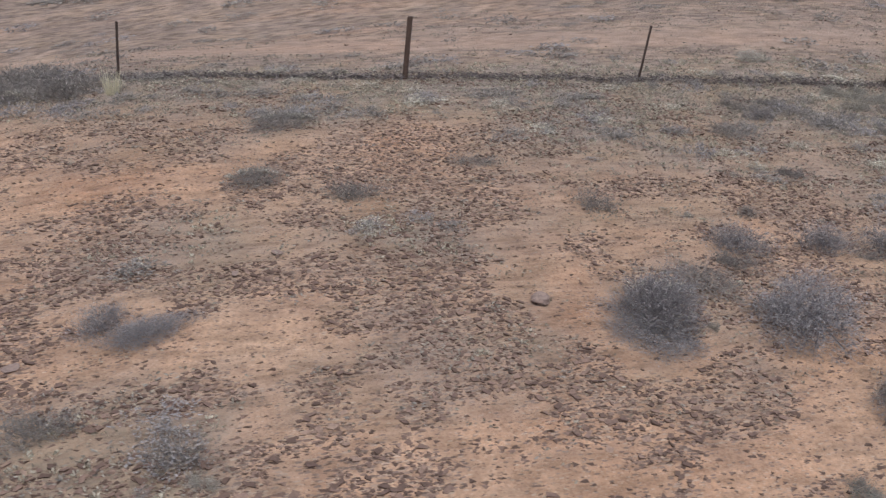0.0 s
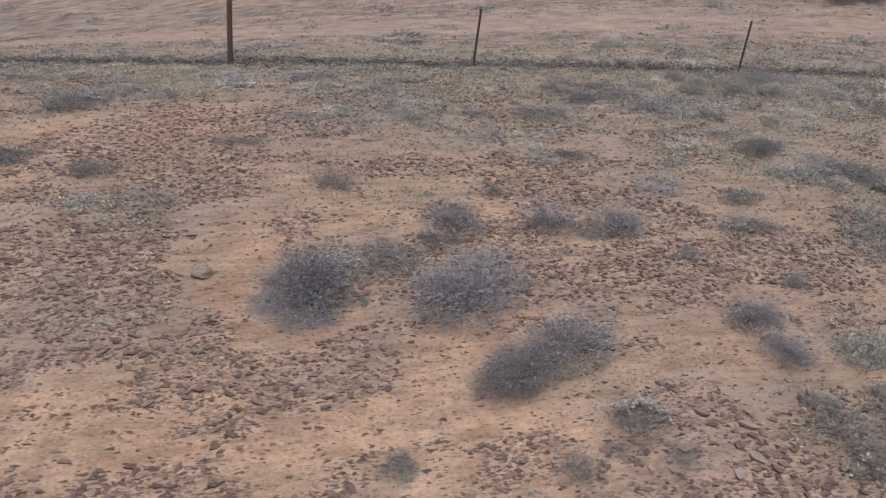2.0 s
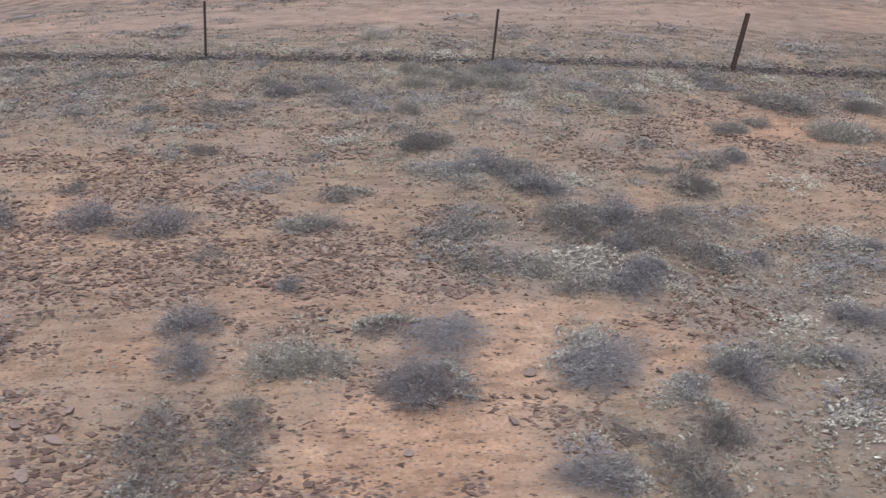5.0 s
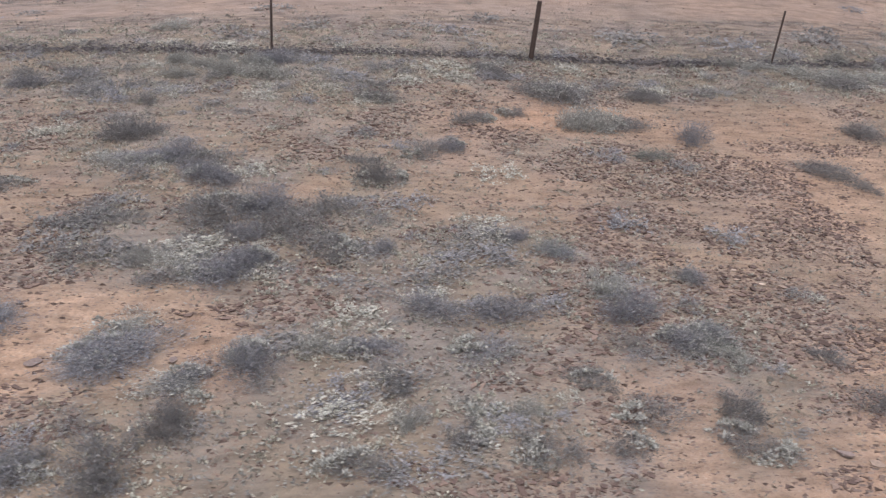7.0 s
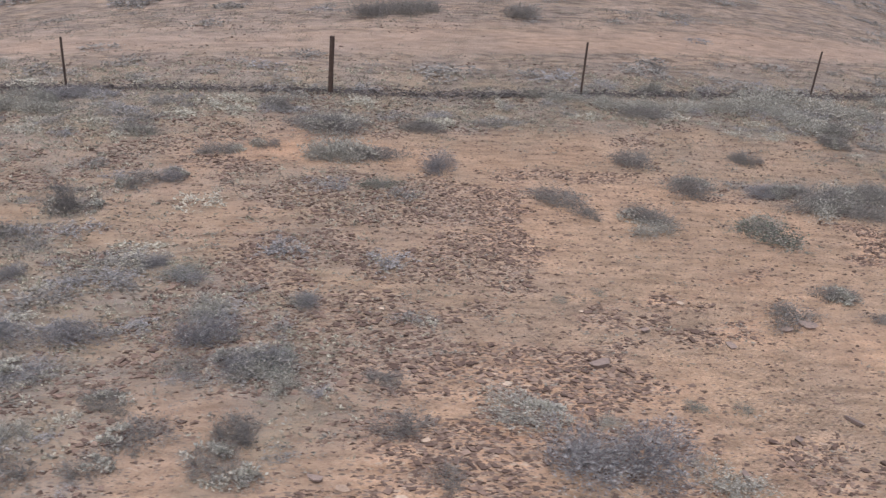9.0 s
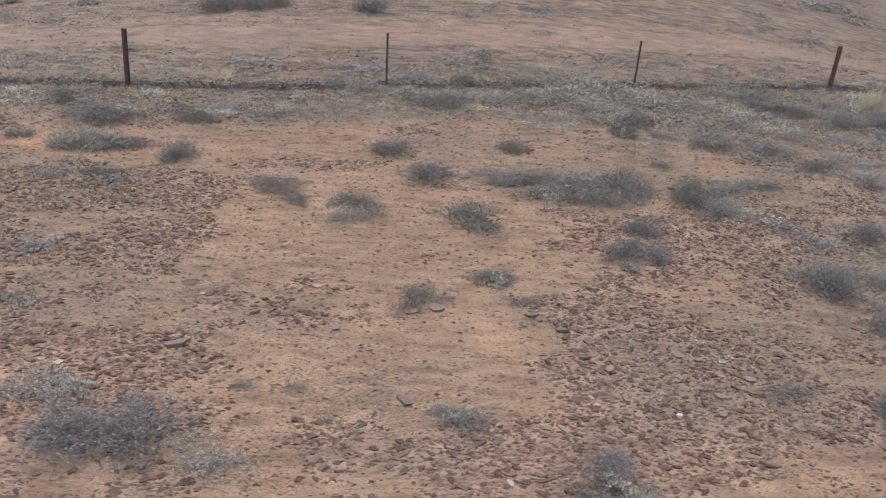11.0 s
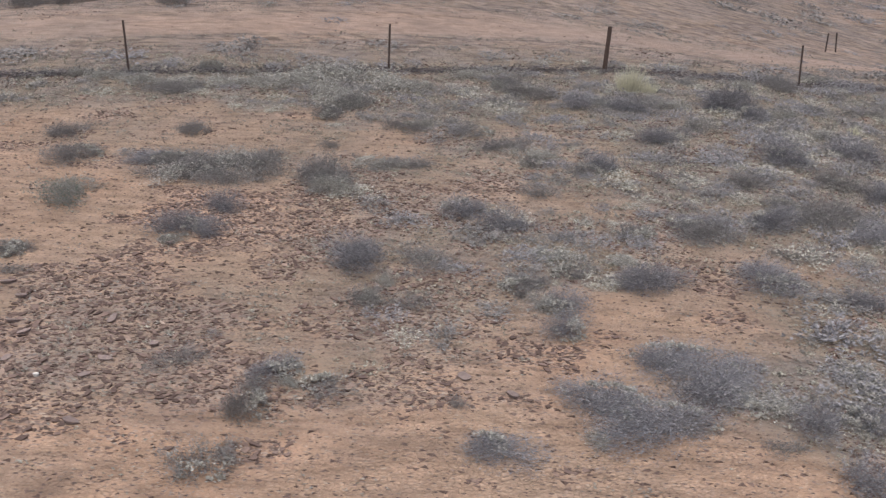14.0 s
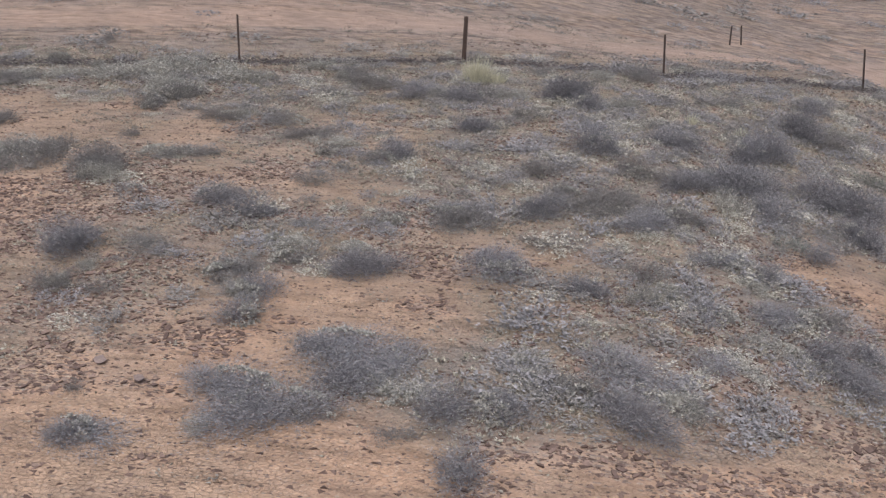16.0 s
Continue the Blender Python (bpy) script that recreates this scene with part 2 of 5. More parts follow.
def hill(x, y):
    """The broad shape of the slope: it climbs to the fence and on behind it."""
    x, y = np.asarray(x, float), np.asarray(y, float)
    u = soft(x, -14.0, 50.0, 2.5) / 20 - 1
    v = soft(y, -17.0, 8.0, 1.5) / 10
    terms = (1, u, v, u * u, u * v, v * v, u ** 3, u * u * v, u * v * v, v ** 3)
    h = sum(c * t for c, t in zip(HILL, terms)) - 0.12 * np.maximum(-17 - y, 0)
    for i, row in enumerate(SWELLS):
        for j, c in enumerate(row):
            if abs(c) > 0.004:
                h = h + c * np.exp(-((x + 8 - 4 * j) ** 2 + (y + 12 - 4 * i) ** 2) / 20.48)
    return h + 0.3 * 60 * (1 - np.exp(-np.maximum(y - 7, 0) / 60))


LATTICE = np.random.RandomState(7).rand(256, 256)


def wave(x, y, size, shift=0):
    """Smooth noise from 0 to 1 with lumps of that size in metres."""
    x, y = np.asarray(x, float) / size + 37.3 + shift, np.asarray(y, float) / size + 91.7 + 2 * shift
    i, j = np.floor(x).astype(int), np.floor(y).astype(int)
    f, g = x - i, y - j
    f, g = f * f * (3 - 2 * f), g * g * (3 - 2 * g)
    a, b = LATTICE[i % 256, j % 256], LATTICE[(i + 1) % 256, j % 256]
    c, d = LATTICE[i % 256, (j + 1) % 256], LATTICE[(i + 1) % 256, (j + 1) % 256]
    return (a * (1 - f) + b * f) * (1 - g) + (c * (1 - f) + d * f) * g


def rough(x, y, size, octaves=4, shift=0):
    total, weight = 0, 0
    for o in range(octaves):
        total = total + wave(x, y, size / 2 ** o, shift + 11 * o) * 0.6 ** o
        weight += 0.6 ** o
    return total / weight


# stony (positive) and bare (negative) patches from west to east: x, y, half width, half depth, strength
PATCHES_A = [
    (-5.5, -2.1, 1.9, 1.1, 0.6), (-5.2, -6.9, 0.4, 0.7, 0.6), (-5.1, -8.0, 0.2, 0.3, 0.6), (-4.9, -5.6, 1.3, 0.9, 0.9),
    (-4.3, -4.3, 1.0, 0.6, -1.0), (-4.0, -5.7, 0.3, 0.3, -1.0), (-3.9, -6.9, 0.8, 0.4, 0.5), (-3.2, -8.2, 0.4, 0.5, -0.8),
    (-2.5, -9.3, 0.4, 0.5, -0.7), (-2.4, -7.6, 0.7, 0.6, -0.8), (-2.4, -6.5, 0.7, 0.5, -0.4), (-1.9, -4.0, 1.7, 0.5, 0.5),
    (-1.7, -10.0, 1.2, 0.2, 0.6), (-1.6, -8.9, 0.5, 0.6, 0.6), (-1.2, -7.7, 0.6, 0.5, 0.7), (-1.1, -6.4, 0.7, 0.8, 0.6),
    (-1.1, -8.5, 0.8, 0.3, 0.9), (-0.8, -8.0, 0.8, 0.8, 0.9), (-0.8, -10.1, 1.0, 0.5, 0.6), (-0.5, -9.2, 0.6, 0.3, 0.7),
]
PATCHES_B = [
    (-0.1, -3.0, 0.5, 0.6, -0.7), (0.1, -9.6, 2.3, 0.4, 1.0), (0.8, -5.6, 1.2, 0.7, -0.3), (1.0, -5.2, 1.2, 0.7, 0.5),
    (1.1, -8.1, 0.4, 0.7, -0.9), (1.6, -9.6, 1.1, 0.4, 0.9), (1.7, -9.1, 0.7, 0.3, -0.9), (2.2, -6.8, 1.2, 0.5, -0.7),
    (2.5, -9.3, 1.2, 0.2, -0.7), (2.7, -7.0, 0.9, 0.5, -0.9), (2.7, -10.5, 0.9, 0.6, -0.9), (3.1, -10.0, 0.5, 0.6, -1.0),
    (3.7, -10.8, 0.7, 0.4, -1.0), (4.6, -6.7, 0.3, 0.3, -0.8), (5.2, -5.5, 2.6, 0.8, 0.6), (5.6, -9.7, 0.5, 0.5, -0.5),
    (5.7, -11.2, 0.5, 0.2, 0.9), (5.8, -10.6, 0.6, 0.3, 0.9), (5.8, -10.2, 0.6, 0.2, 0.5), (5.9, -3.3, 3.4, 1.3, 0.3),
]
PATCHES_C = [
    (6.0, -8.3, 1.1, 0.5, -0.5), (6.3, -9.7, 0.4, 0.3, -0.7), (6.5, -10.7, 0.2, 0.2, -1.0), (6.7, -8.0, 0.4, 0.6, 0.6),
    (7.1, -1.7, 1.0, 0.5, -0.6), (7.3, -10.7, 0.8, 0.3, 0.3), (7.7, -6.0, 1.1, 0.5, 0.5), (7.9, -10.6, 0.8, 0.4, -0.8),
    (8.3, -11.4, 0.5, 0.5, -0.7), (8.5, -10.8, 0.5, 0.5, -0.9), (8.8, -8.1, 1.2, 0.5, 0.8), (8.8, -9.0, 0.9, 0.3, 0.6),
    (9.3, -8.8, 0.9, 0.3, 0.6), (9.9, -11.2, 0.6, 0.6, -0.9), (10.4, -10.5, 0.4, 0.8, -0.9), (10.5, -9.2, 0.5, 0.5, -0.5),
    (11.1, -9.0, 0.6, 0.4, -0.7), (11.6, -9.3, 2.1, 0.4, -0.8), (12.2, -10.1, 0.4, 0.3, -0.9), (12.9, -6.7, 0.5, 0.3, -0.9),
]
PATCHES_D = [
    (13.0, -9.4, 0.7, 0.3, 0.5), (13.2, -6.5, 0.4, 0.4, -0.9), (13.4, -9.3, 0.7, 0.3, 0.6), (13.9, -9.5, 0.5, 0.5, -0.6),
    (14.1, -5.0, 1.1, 0.4, 0.4), (14.6, -7.5, 0.4, 0.2, -0.6), (15.0, -6.3, 1.1, 0.9, 0.8), (15.3, -6.8, 1.0, 0.8, 0.8),
    (16.1, -10.2, 0.6, 0.4, -0.7), (16.2, -10.1, 0.3, 0.2, -0.6), (16.4, -5.2, 1.1, 0.7, 0.8), (16.8, -6.6, 0.7, 0.4, -0.8),
    (16.9, -4.2, 0.8, 0.6, -0.9), (16.9, -11.5, 0.4, 0.4, -0.8), (16.9, -10.7, 0.4, 0.4, -0.8), (16.9, -6.8, 2.1, 1.3, 0.8),
    (17.0, -8.0, 0.7, 0.7, 0.8), (17.0, -11.0, 0.5, 0.4, -0.8), (17.1, -6.2, 0.6, 0.4, -0.9), (17.1, -11.7, 0.2, 0.3, -0.8),
]
PATCHES_E = [
    (17.5, -8.2, 0.6, 0.6, 0.8), (17.8, -5.0, 1.7, 0.5, 0.6), (18.1, -7.8, 1.6, 0.9, 0.9), (18.2, -10.0, 0.2, 0.2, -0.6),
    (18.2, -11.7, 0.4, 0.3, 0.7), (18.3, -1.8, 2.5, 0.5, 0.5), (18.9, -7.3, 0.3, 0.4, -0.6), (19.0, -7.0, 0.6, 0.4, -0.6),
    (19.0, -9.4, 0.6, 0.3, 0.7), (19.1, -9.8, 1.2, 0.9, 1.0), (19.4, -7.5, 1.8, 1.4, 0.9), (19.4, -9.2, 1.4, 0.6, 0.9),
    (19.4, -3.9, 0.5, 1.0, -0.6), (19.6, -10.8, 0.3, 0.2, -0.7), (19.9, -10.2, 1.3, 0.5, 0.9), (20.0, -3.0, 1.1, 0.6, -0.8),
    (20.0, -8.5, 0.4, 0.3, -0.8), (20.1, -9.1, 0.7, 0.6, 0.9), (20.1, -3.4, 0.9, 0.6, -0.8), (20.2, -10.9, 1.0, 0.3, 0.6),
]
PATCHES_F = [
    (20.4, -7.5, 0.7, 0.7, 0.7), (20.6, -6.3, 1.2, 0.9, 0.5), (20.8, -8.5, 1.1, 0.4, -0.9), (21.1, -1.2, 1.4, 0.3, -0.8),
    (21.4, -10.3, 0.4, 0.4, 0.8), (21.6, -7.5, 0.4, 1.5, -0.8), (21.6, -8.4, 1.0, 0.3, -0.7), (21.8, -10.0, 0.3, 0.4, 0.6),
    (22.0, -9.2, 1.0, 0.4, 0.7), (22.2, -4.7, 1.4, 0.4, 0.5), (22.2, -3.4, 1.7, 1.0, -0.8), (22.5, -9.2, 0.7, 0.4, 0.8),
    (22.7, -11.5, 0.7, 0.3, -0.8), (22.9, -9.8, 0.7, 0.9, -1.0), (23.0, -7.6, 1.9, 1.1, -0.9), (23.2, -4.2, 1.1, 1.5, -0.8),
    (23.4, -4.9, 1.0, 0.6, -0.9), (23.4, -11.1, 1.2, 0.3, -0.8), (24.0, -10.2, 1.7, 0.6, -1.0), (24.5, -7.8, 2.0, 0.6, -0.9),
]
PATCHES_G = [
    (24.7, -11.8, 1.2, 0.3, 0.5), (24.7, -11.6, 1.4, 0.3, 0.7), (24.8, -6.1, 0.9, 0.7, -0.6), (24.9, -4.1, 1.6, 0.6, 0.5),
    (25.0, -9.9, 1.0, 0.8, -1.0), (25.7, -12.0, 0.6, 0.4, 0.6), (25.8, -10.9, 0.9, 0.4, -0.8), (25.9, -11.3, 0.9, 0.4, -0.5),
    (26.2, -7.8, 1.2, 0.8, -0.8), (26.5, -2.3, 2.5, 0.5, -0.7), (26.5, -3.3, 2.1, 1.6, -0.6), (26.8, -9.3, 0.8, 0.4, 0.6),
    (26.9, -6.4, 1.1, 0.6, -0.7), (27.1, -6.7, 0.9, 0.6, -0.9), (27.2, -11.7, 0.8, 0.3, 0.5), (27.4, -10.5, 0.7, 0.8, 0.8),
    (27.7, -11.3, 1.0, 0.4, 0.9), (27.8, -6.4, 1.2, 0.5, -0.7), (28.0, -10.0, 2.0, 0.9, 1.0), (28.6, -11.9, 1.6, 0.3, 0.8),
]
PATCHES_H = [
    (28.7, -8.6, 1.9, 0.6, 0.8), (28.7, -10.1, 1.1, 0.6, 0.8), (28.8, -12.0, 0.5, 0.3, -0.7), (28.8, -6.3, 0.8, 0.6, -0.7),
    (28.9, -9.0, 1.2, 1.5, 0.9), (29.0, -11.0, 0.8, 0.7, 1.0), (29.4, -11.1, 0.3, 0.2, -0.5), (29.6, -9.7, 2.3, 0.9, 1.0),
    (29.9, -10.2, 0.5, 0.5, 0.5), (30.8, -3.7, 0.6, 0.8, -1.0), (30.9, -10.3, 1.0, 0.4, -0.7), (31.3, -11.9, 1.2, 0.5, -0.8),
    (31.8, -10.7, 1.2, 0.5, 0.8), (32.0, -9.8, 1.2, 0.7, 0.7), (32.3, -12.2, 0.7, 0.3, -0.8), (32.6, -9.4, 0.6, 0.9, 0.8),
    (33.0, -11.5, 0.4, 0.2, -0.8), (33.2, -10.7, 0.9, 0.4, 0.5), (34.1, -10.2, 0.4, 0.4, -0.7), (34.1, -12.1, 1.3, 0.4, -1.0),
]
PATCHES_I = [
    (35.1, -9.5, 1.1, 0.5, -0.9), (35.4, -11.4, 0.2, 0.3, -1.0), (35.5, -9.9, 1.3, 0.2, -0.6), (35.6, -11.8, 0.6, 0.5, -0.9),
    (35.7, -9.4, 1.7, 0.5, -1.0), (36.2, -5.7, 1.1, 0.6, 0.4), (36.3, -5.4, 0.9, 0.4, 0.4), (36.4, -10.1, 1.3, 0.2, -0.8),
    (37.1, -9.4, 0.5, 0.6, 0.6), (37.3, -11.5, 0.4, 0.3, -0.8), (37.4, -11.9, 0.5, 0.3, -0.6), (38.4, -11.8, 0.5, 0.2, 0.6),
    (38.5, -9.6, 1.2, 0.4, 0.4), (38.9, -9.3, 0.9, 0.3, -0.9), (39.0, -11.1, 0.5, 0.2, -0.7), (40.2, -11.2, 1.0, 0.5, 0.6),
    (42.7, -7.0, 0.9, 0.7, -0.9), (44.7, 0.5, 0.5, 0.3, -0.8),
]
PATCHES_BANK = [
    (29.2, -9.3, 1.6, 0.9, 1.0), (31.0, -9.6, 1.4, 0.7, 0.8), (30.2, -10.6, 1.6, 0.6, 0.7), (29.3, -8.2, 1.2, 0.6, 0.8),
    (17.6, -7.4, 2.2, 1.0, 0.6), (8.8, -8.2, 1.0, 0.5, 0.9), (30.6, -10.9, 1.2, 0.5, 0.8),
]
PATCHES = PATCHES_A + PATCHES_B + PATCHES_C + PATCHES_D + PATCHES_E + PATCHES_F + PATCHES_G + PATCHES_H + PATCHES_I + PATCHES_BANK

FENCE_LINE = [(-30.0, 10.0), (-6.05, 1.26), (0.01, 0.07), (5.31, -0.41), (11.60, -0.85), (17.53, -0.60), (23.72, -0.29), (30.30, 0.54), (36.21, 1.28), (41.66, 1.29), (47.69, 2.36), (62.0, 11.0)]


def fence_y(x):
    """The fence runs straight from post to post."""
    return np.interp(x, *zip(*FENCE_LINE))


def blended(x, y, patches):
    """The strength that the patches give at a place: between overlapping ones, their mean."""
    total, weight = 0.0, 0.0
    for cx, cy, rx, ry, w in patches:
        d = ((x - cx) / (rx * 1.12)) ** 2 + ((y - cy) / (ry * 1.12)) ** 2
        k = np.exp(-d * d)
        total, weight = total + w * k, weight + k
    return total / (weight + 0.25)


def stoniness(x, y):
    x, y = np.asarray(x, float), np.asarray(y, float)
    # the edges of the patches wander
    wx, wy = x + 0.9 * (rough(x, y, 1.1, 3, 31) - 0.5), y + 0.9 * (rough(x, y, 1.1, 3, 33) - 0.5)
    s = 0.47 + 1.2 * (rough(x, y, 2.0, 5) - 0.5) + 0.3 * (wave(x, y, 7.0, 3) - 0.5) + 0.54 * blended(wx, wy, PATCHES)
    s = s - 0.25 * np.clip(y - fence_y(x), 0, 1)
    # small clumps and gaps, drawn out along the slope
    s = s + 2.1 * (rough(x * 0.45, y, 0.42, 3, 21) - 0.5) + 1.7 * (rough(x * 0.5, y, 0.95, 2, 23) - 0.5)
    return np.clip((s - 0.5) * 3.6 + 0.5, 0, 1)


# ground grown over with low dry plants: x, y, half width, half depth, strength
COVER_A = [
    (-4.0, -9.1, 1.0, 0.7, 0.8), (-3.7, -8.3, 0.8, 0.3, 0.5), (4.1, -3.2, 1.8, 1.3, 0.3), (5.6, -8.4, 1.1, 0.6, 0.5),
    (7.3, -10.8, 0.8, 0.4, 0.6), (7.7, -10.7, 0.3, 0.4, 0.5), (8.3, -9.8, 0.6, 0.5, 0.8), (10.9, -1.7, 2.0, 0.9, 0.8),
    (11.0, -7.8, 1.1, 1.0, 0.7), (11.5, -11.4, 0.9, 0.4, 0.9), (11.6, -3.8, 1.8, 0.9, 0.5), (11.7, -5.0, 2.4, 1.4, 0.6),
    (12.2, -8.0, 1.5, 0.9, 1.0), (12.5, -3.2, 2.6, 2.4, 0.6), (13.1, -7.8, 1.0, 0.8, 0.9), (13.3, -11.9, 1.6, 0.2, 0.9),
    (14.3, -11.1, 1.4, 1.0, 1.0), (14.4, -10.3, 1.2, 0.6, 0.8), (15.4, -8.4, 1.2, 0.5, 0.7), (15.5, -9.7, 1.3, 0.6, 0.9),
]
COVER_B = [
    (16.2, -11.4, 0.4, 0.6, 0.7), (16.6, -9.3, 0.9, 0.5, 0.8), (17.4, -10.1, 0.8, 0.6, 0.9), (17.6, -11.7, 0.3, 0.3, 0.6),
    (17.9, -11.5, 0.7, 0.6, 0.7), (19.0, -1.6, 1.5, 1.3, 0.6), (27.2, -0.6, 4.3, 1.0, 0.7), (27.6, -5.2, 1.7, 0.8, 0.6),
    (28.1, -0.0, 5.9, 0.9, 0.6), (30.8, -5.6, 1.5, 1.1, 0.8), (31.3, -8.5, 0.9, 1.0, 0.8), (32.0, -8.1, 1.8, 1.7, 0.7),
    (33.1, -7.2, 2.0, 0.7, 0.6), (34.2, -8.2, 0.8, 0.7, 0.6), (34.8, -3.2, 3.3, 2.5, 0.9), (34.9, -6.4, 2.2, 1.1, 0.6),
    (35.4, -5.7, 2.6, 1.5, 0.8), (36.0, -0.6, 5.7, 1.7, 1.1), (36.7, -11.1, 1.7, 0.5, 1.0), (37.0, -3.2, 6.2, 1.5, 1.0),
]
COVER_C = [
    (37.7, -10.8, 1.9, 0.5, 1.0), (38.0, -10.1, 1.0, 0.4, 0.7), (38.9, -6.2, 1.9, 1.4, 0.9), (40.0, -8.6, 1.7, 0.8, 0.9),
    (40.5, -9.7, 1.7, 0.7, 1.0), (42.9, -3.5, 3.0, 3.2, 1.2),
]
COVER = COVER_A + COVER_B + COVER_C


def litter(x, y):
    x, y = np.asarray(x, float), np.asarray(y, float)
    wx, wy = x + 0.9 * (rough(x, y, 1.1, 3, 35) - 0.5), y + 0.7 * (rough(x, y, 1.1, 3, 37) - 0.5)
    s = 0.27 + 0.16 * np.clip((y + 7.5) / 3, 0, 1) + 0.20 * np.exp(-((x - 8.5) / 6) ** 2) + 0.16 * np.exp(-((x - 13) / 4) ** 2) - 0.10 * np.exp(-((x - 23) / 6) ** 2) + 0.12 * np.clip((x - 33) / 4, 0, 1) + 1.5 * (rough(x * 0.7, y, 2.2, 5, 5) - 0.5)
    s = s + 0.6 * blended(wx, wy, COVER) + 0.45 * np.minimum(blended(wx, wy, PATCHES), 0)
    off = y - fence_y(x)
    s = s + 0.65 * np.exp(-(off / 0.8) ** 2) + 0.22 * np.exp(-((off + 1.4) / 1.4) ** 2) + 0.25 * np.exp(-((off - 1.3) / 1.0) ** 2)
    s = s + 0.9 * np.exp(-((off - 2.4) / 0.13) ** 2) * (0.3 + rough(x, 0 * y, 4.0, 2, 15))
    s = s + np.clip(off - 0.6, 0, 1) * (0.32 + 2.2 * (rough(x * 0.4, y * 1.6, 2.2, 5, 7) - 0.5))
    s = s - 0.45 * np.exp(-((off - 3.3) / 0.75) ** 4) + 0.25 * np.clip((off - 6) / 4, 0, 1)
    return np.clip(s, 0, 1)


def track(x, y):
    """Wheel ruts along the far side of the fence and a wide pale scrape to the east."""
    x, y = np.asarray(x, float), np.asarray(y, float)
    off = y - fence_y(x) + 0.3 * (rough(x, y, 7.0, 2, 9) - 0.5)
    s = 0
    for at, wide in ((2.65, 0.14), (3.1, 0.3), (3.75, 0.3), (4.6, 0.2)):
        s = s + np.exp(-((off - at) / wide) ** 2) * (0.25 + 1.0 * rough(x * 0.35, y, 3.0, 3, 4))
    s = s + 0.6 * np.exp(-((off - 3.6) / 1.5) ** 2) * np.clip((x - 28) / 8, 0, 1) * rough(x, y, 2.0, 3, 6)
    return np.clip(s, 0, 1)


def beyond(x, y):
    """The trampled dusty ground on the far side of the fence."""
    off = np.asarray(y, float) - fence_y(np.clip(x, -20, 56))
    return np.clip((off - 0.4) / 1.5, 0, 1) * (0.7 + 0.6 * (rough(np.asarray(x, float) * 0.3, y, 2.5, 4, 14) - 0.5))


def clay(x, y):
    """Where the earth is clay that dries into plates."""
    x = np.asarray(x, float)
    return np.clip((0.42 - stoniness(x, y)) * 4, 0, 1) * np.clip((x - 17) / 4, 0, 1) * np.clip(1.6 * rough(x, y, 2.0, 2, 12), 0, 1)


def growth_behind(x, y):
    """How thickly stones and herbs lie: less behind the fence, least on the worn track."""
    off = np.asarray(y, float) - fence_y(np.clip(x, -20, 56))
    return np.where(off < 0.5, 1.0, np.where(off < 2.4, 0.3, np.where(off < 4.2, 0.09, 0.2)))


def relief(x, y):
    near = np.exp(-np.maximum(np.abs(np.asarray(y, float) + 4) - 14, 0) / 20)
    return (0.10 * (rough(x, y, 2.4, 3, 2) - 0.5) + 0.05 * (rough(x, y, 0.5, 2, 8) - 0.5)) * near


def top(x, y):
    return hill(x, y) + relief(x, y)


def spread(lo, hi, step, far, count):
    """Even steps from lo to hi, then ever wider ones out to far on both sides."""
    inner = np.arange(lo, hi + step / 2, step)
    grow = np.geomspace(step, far, count)
    return np.concatenate([lo - grow[::-1], inner, hi + grow])


def build_ground():
    xs, ys = spread(-16, 54, 0.18, 900, 36), spread(-15, 15, 0.15, 900, 40)
    gx, gy = np.meshgrid(xs, ys)
    gz = top(gx, gy)
    verts = np.stack([gx.ravel(), gy.ravel(), gz.ravel()], 1)
    nx, ny = len(xs), len(ys)
    a = (np.arange(ny - 1)[:, None] * nx + np.arange(nx - 1)[None]).ravel()
    faces = np.stack([a, a + 1, a + nx + 1, a + nx], 1)
    me = bpy.data.meshes.new("ground")
    me.from_pydata(verts.tolist(), [], faces.tolist())
    for name, field in (("stoniness", stoniness), ("litter", litter), ("track", track), ("clay", clay), ("beyond", beyond)):
        at = me.attributes.new(name, "FLOAT", "POINT")
        at.data.foreach_set("value", field(gx, gy).ravel().astype(np.float32))
    me.polygons.foreach_set("use_smooth", [True] * len(me.polygons))
    me.materials.append(EARTH)
    return tagged(new("ground", me), "stony red-orange earth with bare cracked clay patches", "ground", kind="structure")


ground = build_ground()


# ---- helpers for things ----
def mesh_of(name, verts, faces, mat):
    me = bpy.data.meshes.new(name)
    me.from_pydata(np.asarray(verts).tolist(), [], faces if isinstance(faces, list) else faces.tolist())
    me.materials.append(mat)
    return me


def part(name, me, parent, label=""):
    ob = new(name, me)
    ob.parent = parent
    return tagged(ob, label)


def thing(name, x, y, label, category, group="", sink=0.0):
    root = new(name)
    root.empty_display_size = 0.2
    root.location = (x, y, float(top(x, y)) - sink)
    return tagged(root, label, category, group)


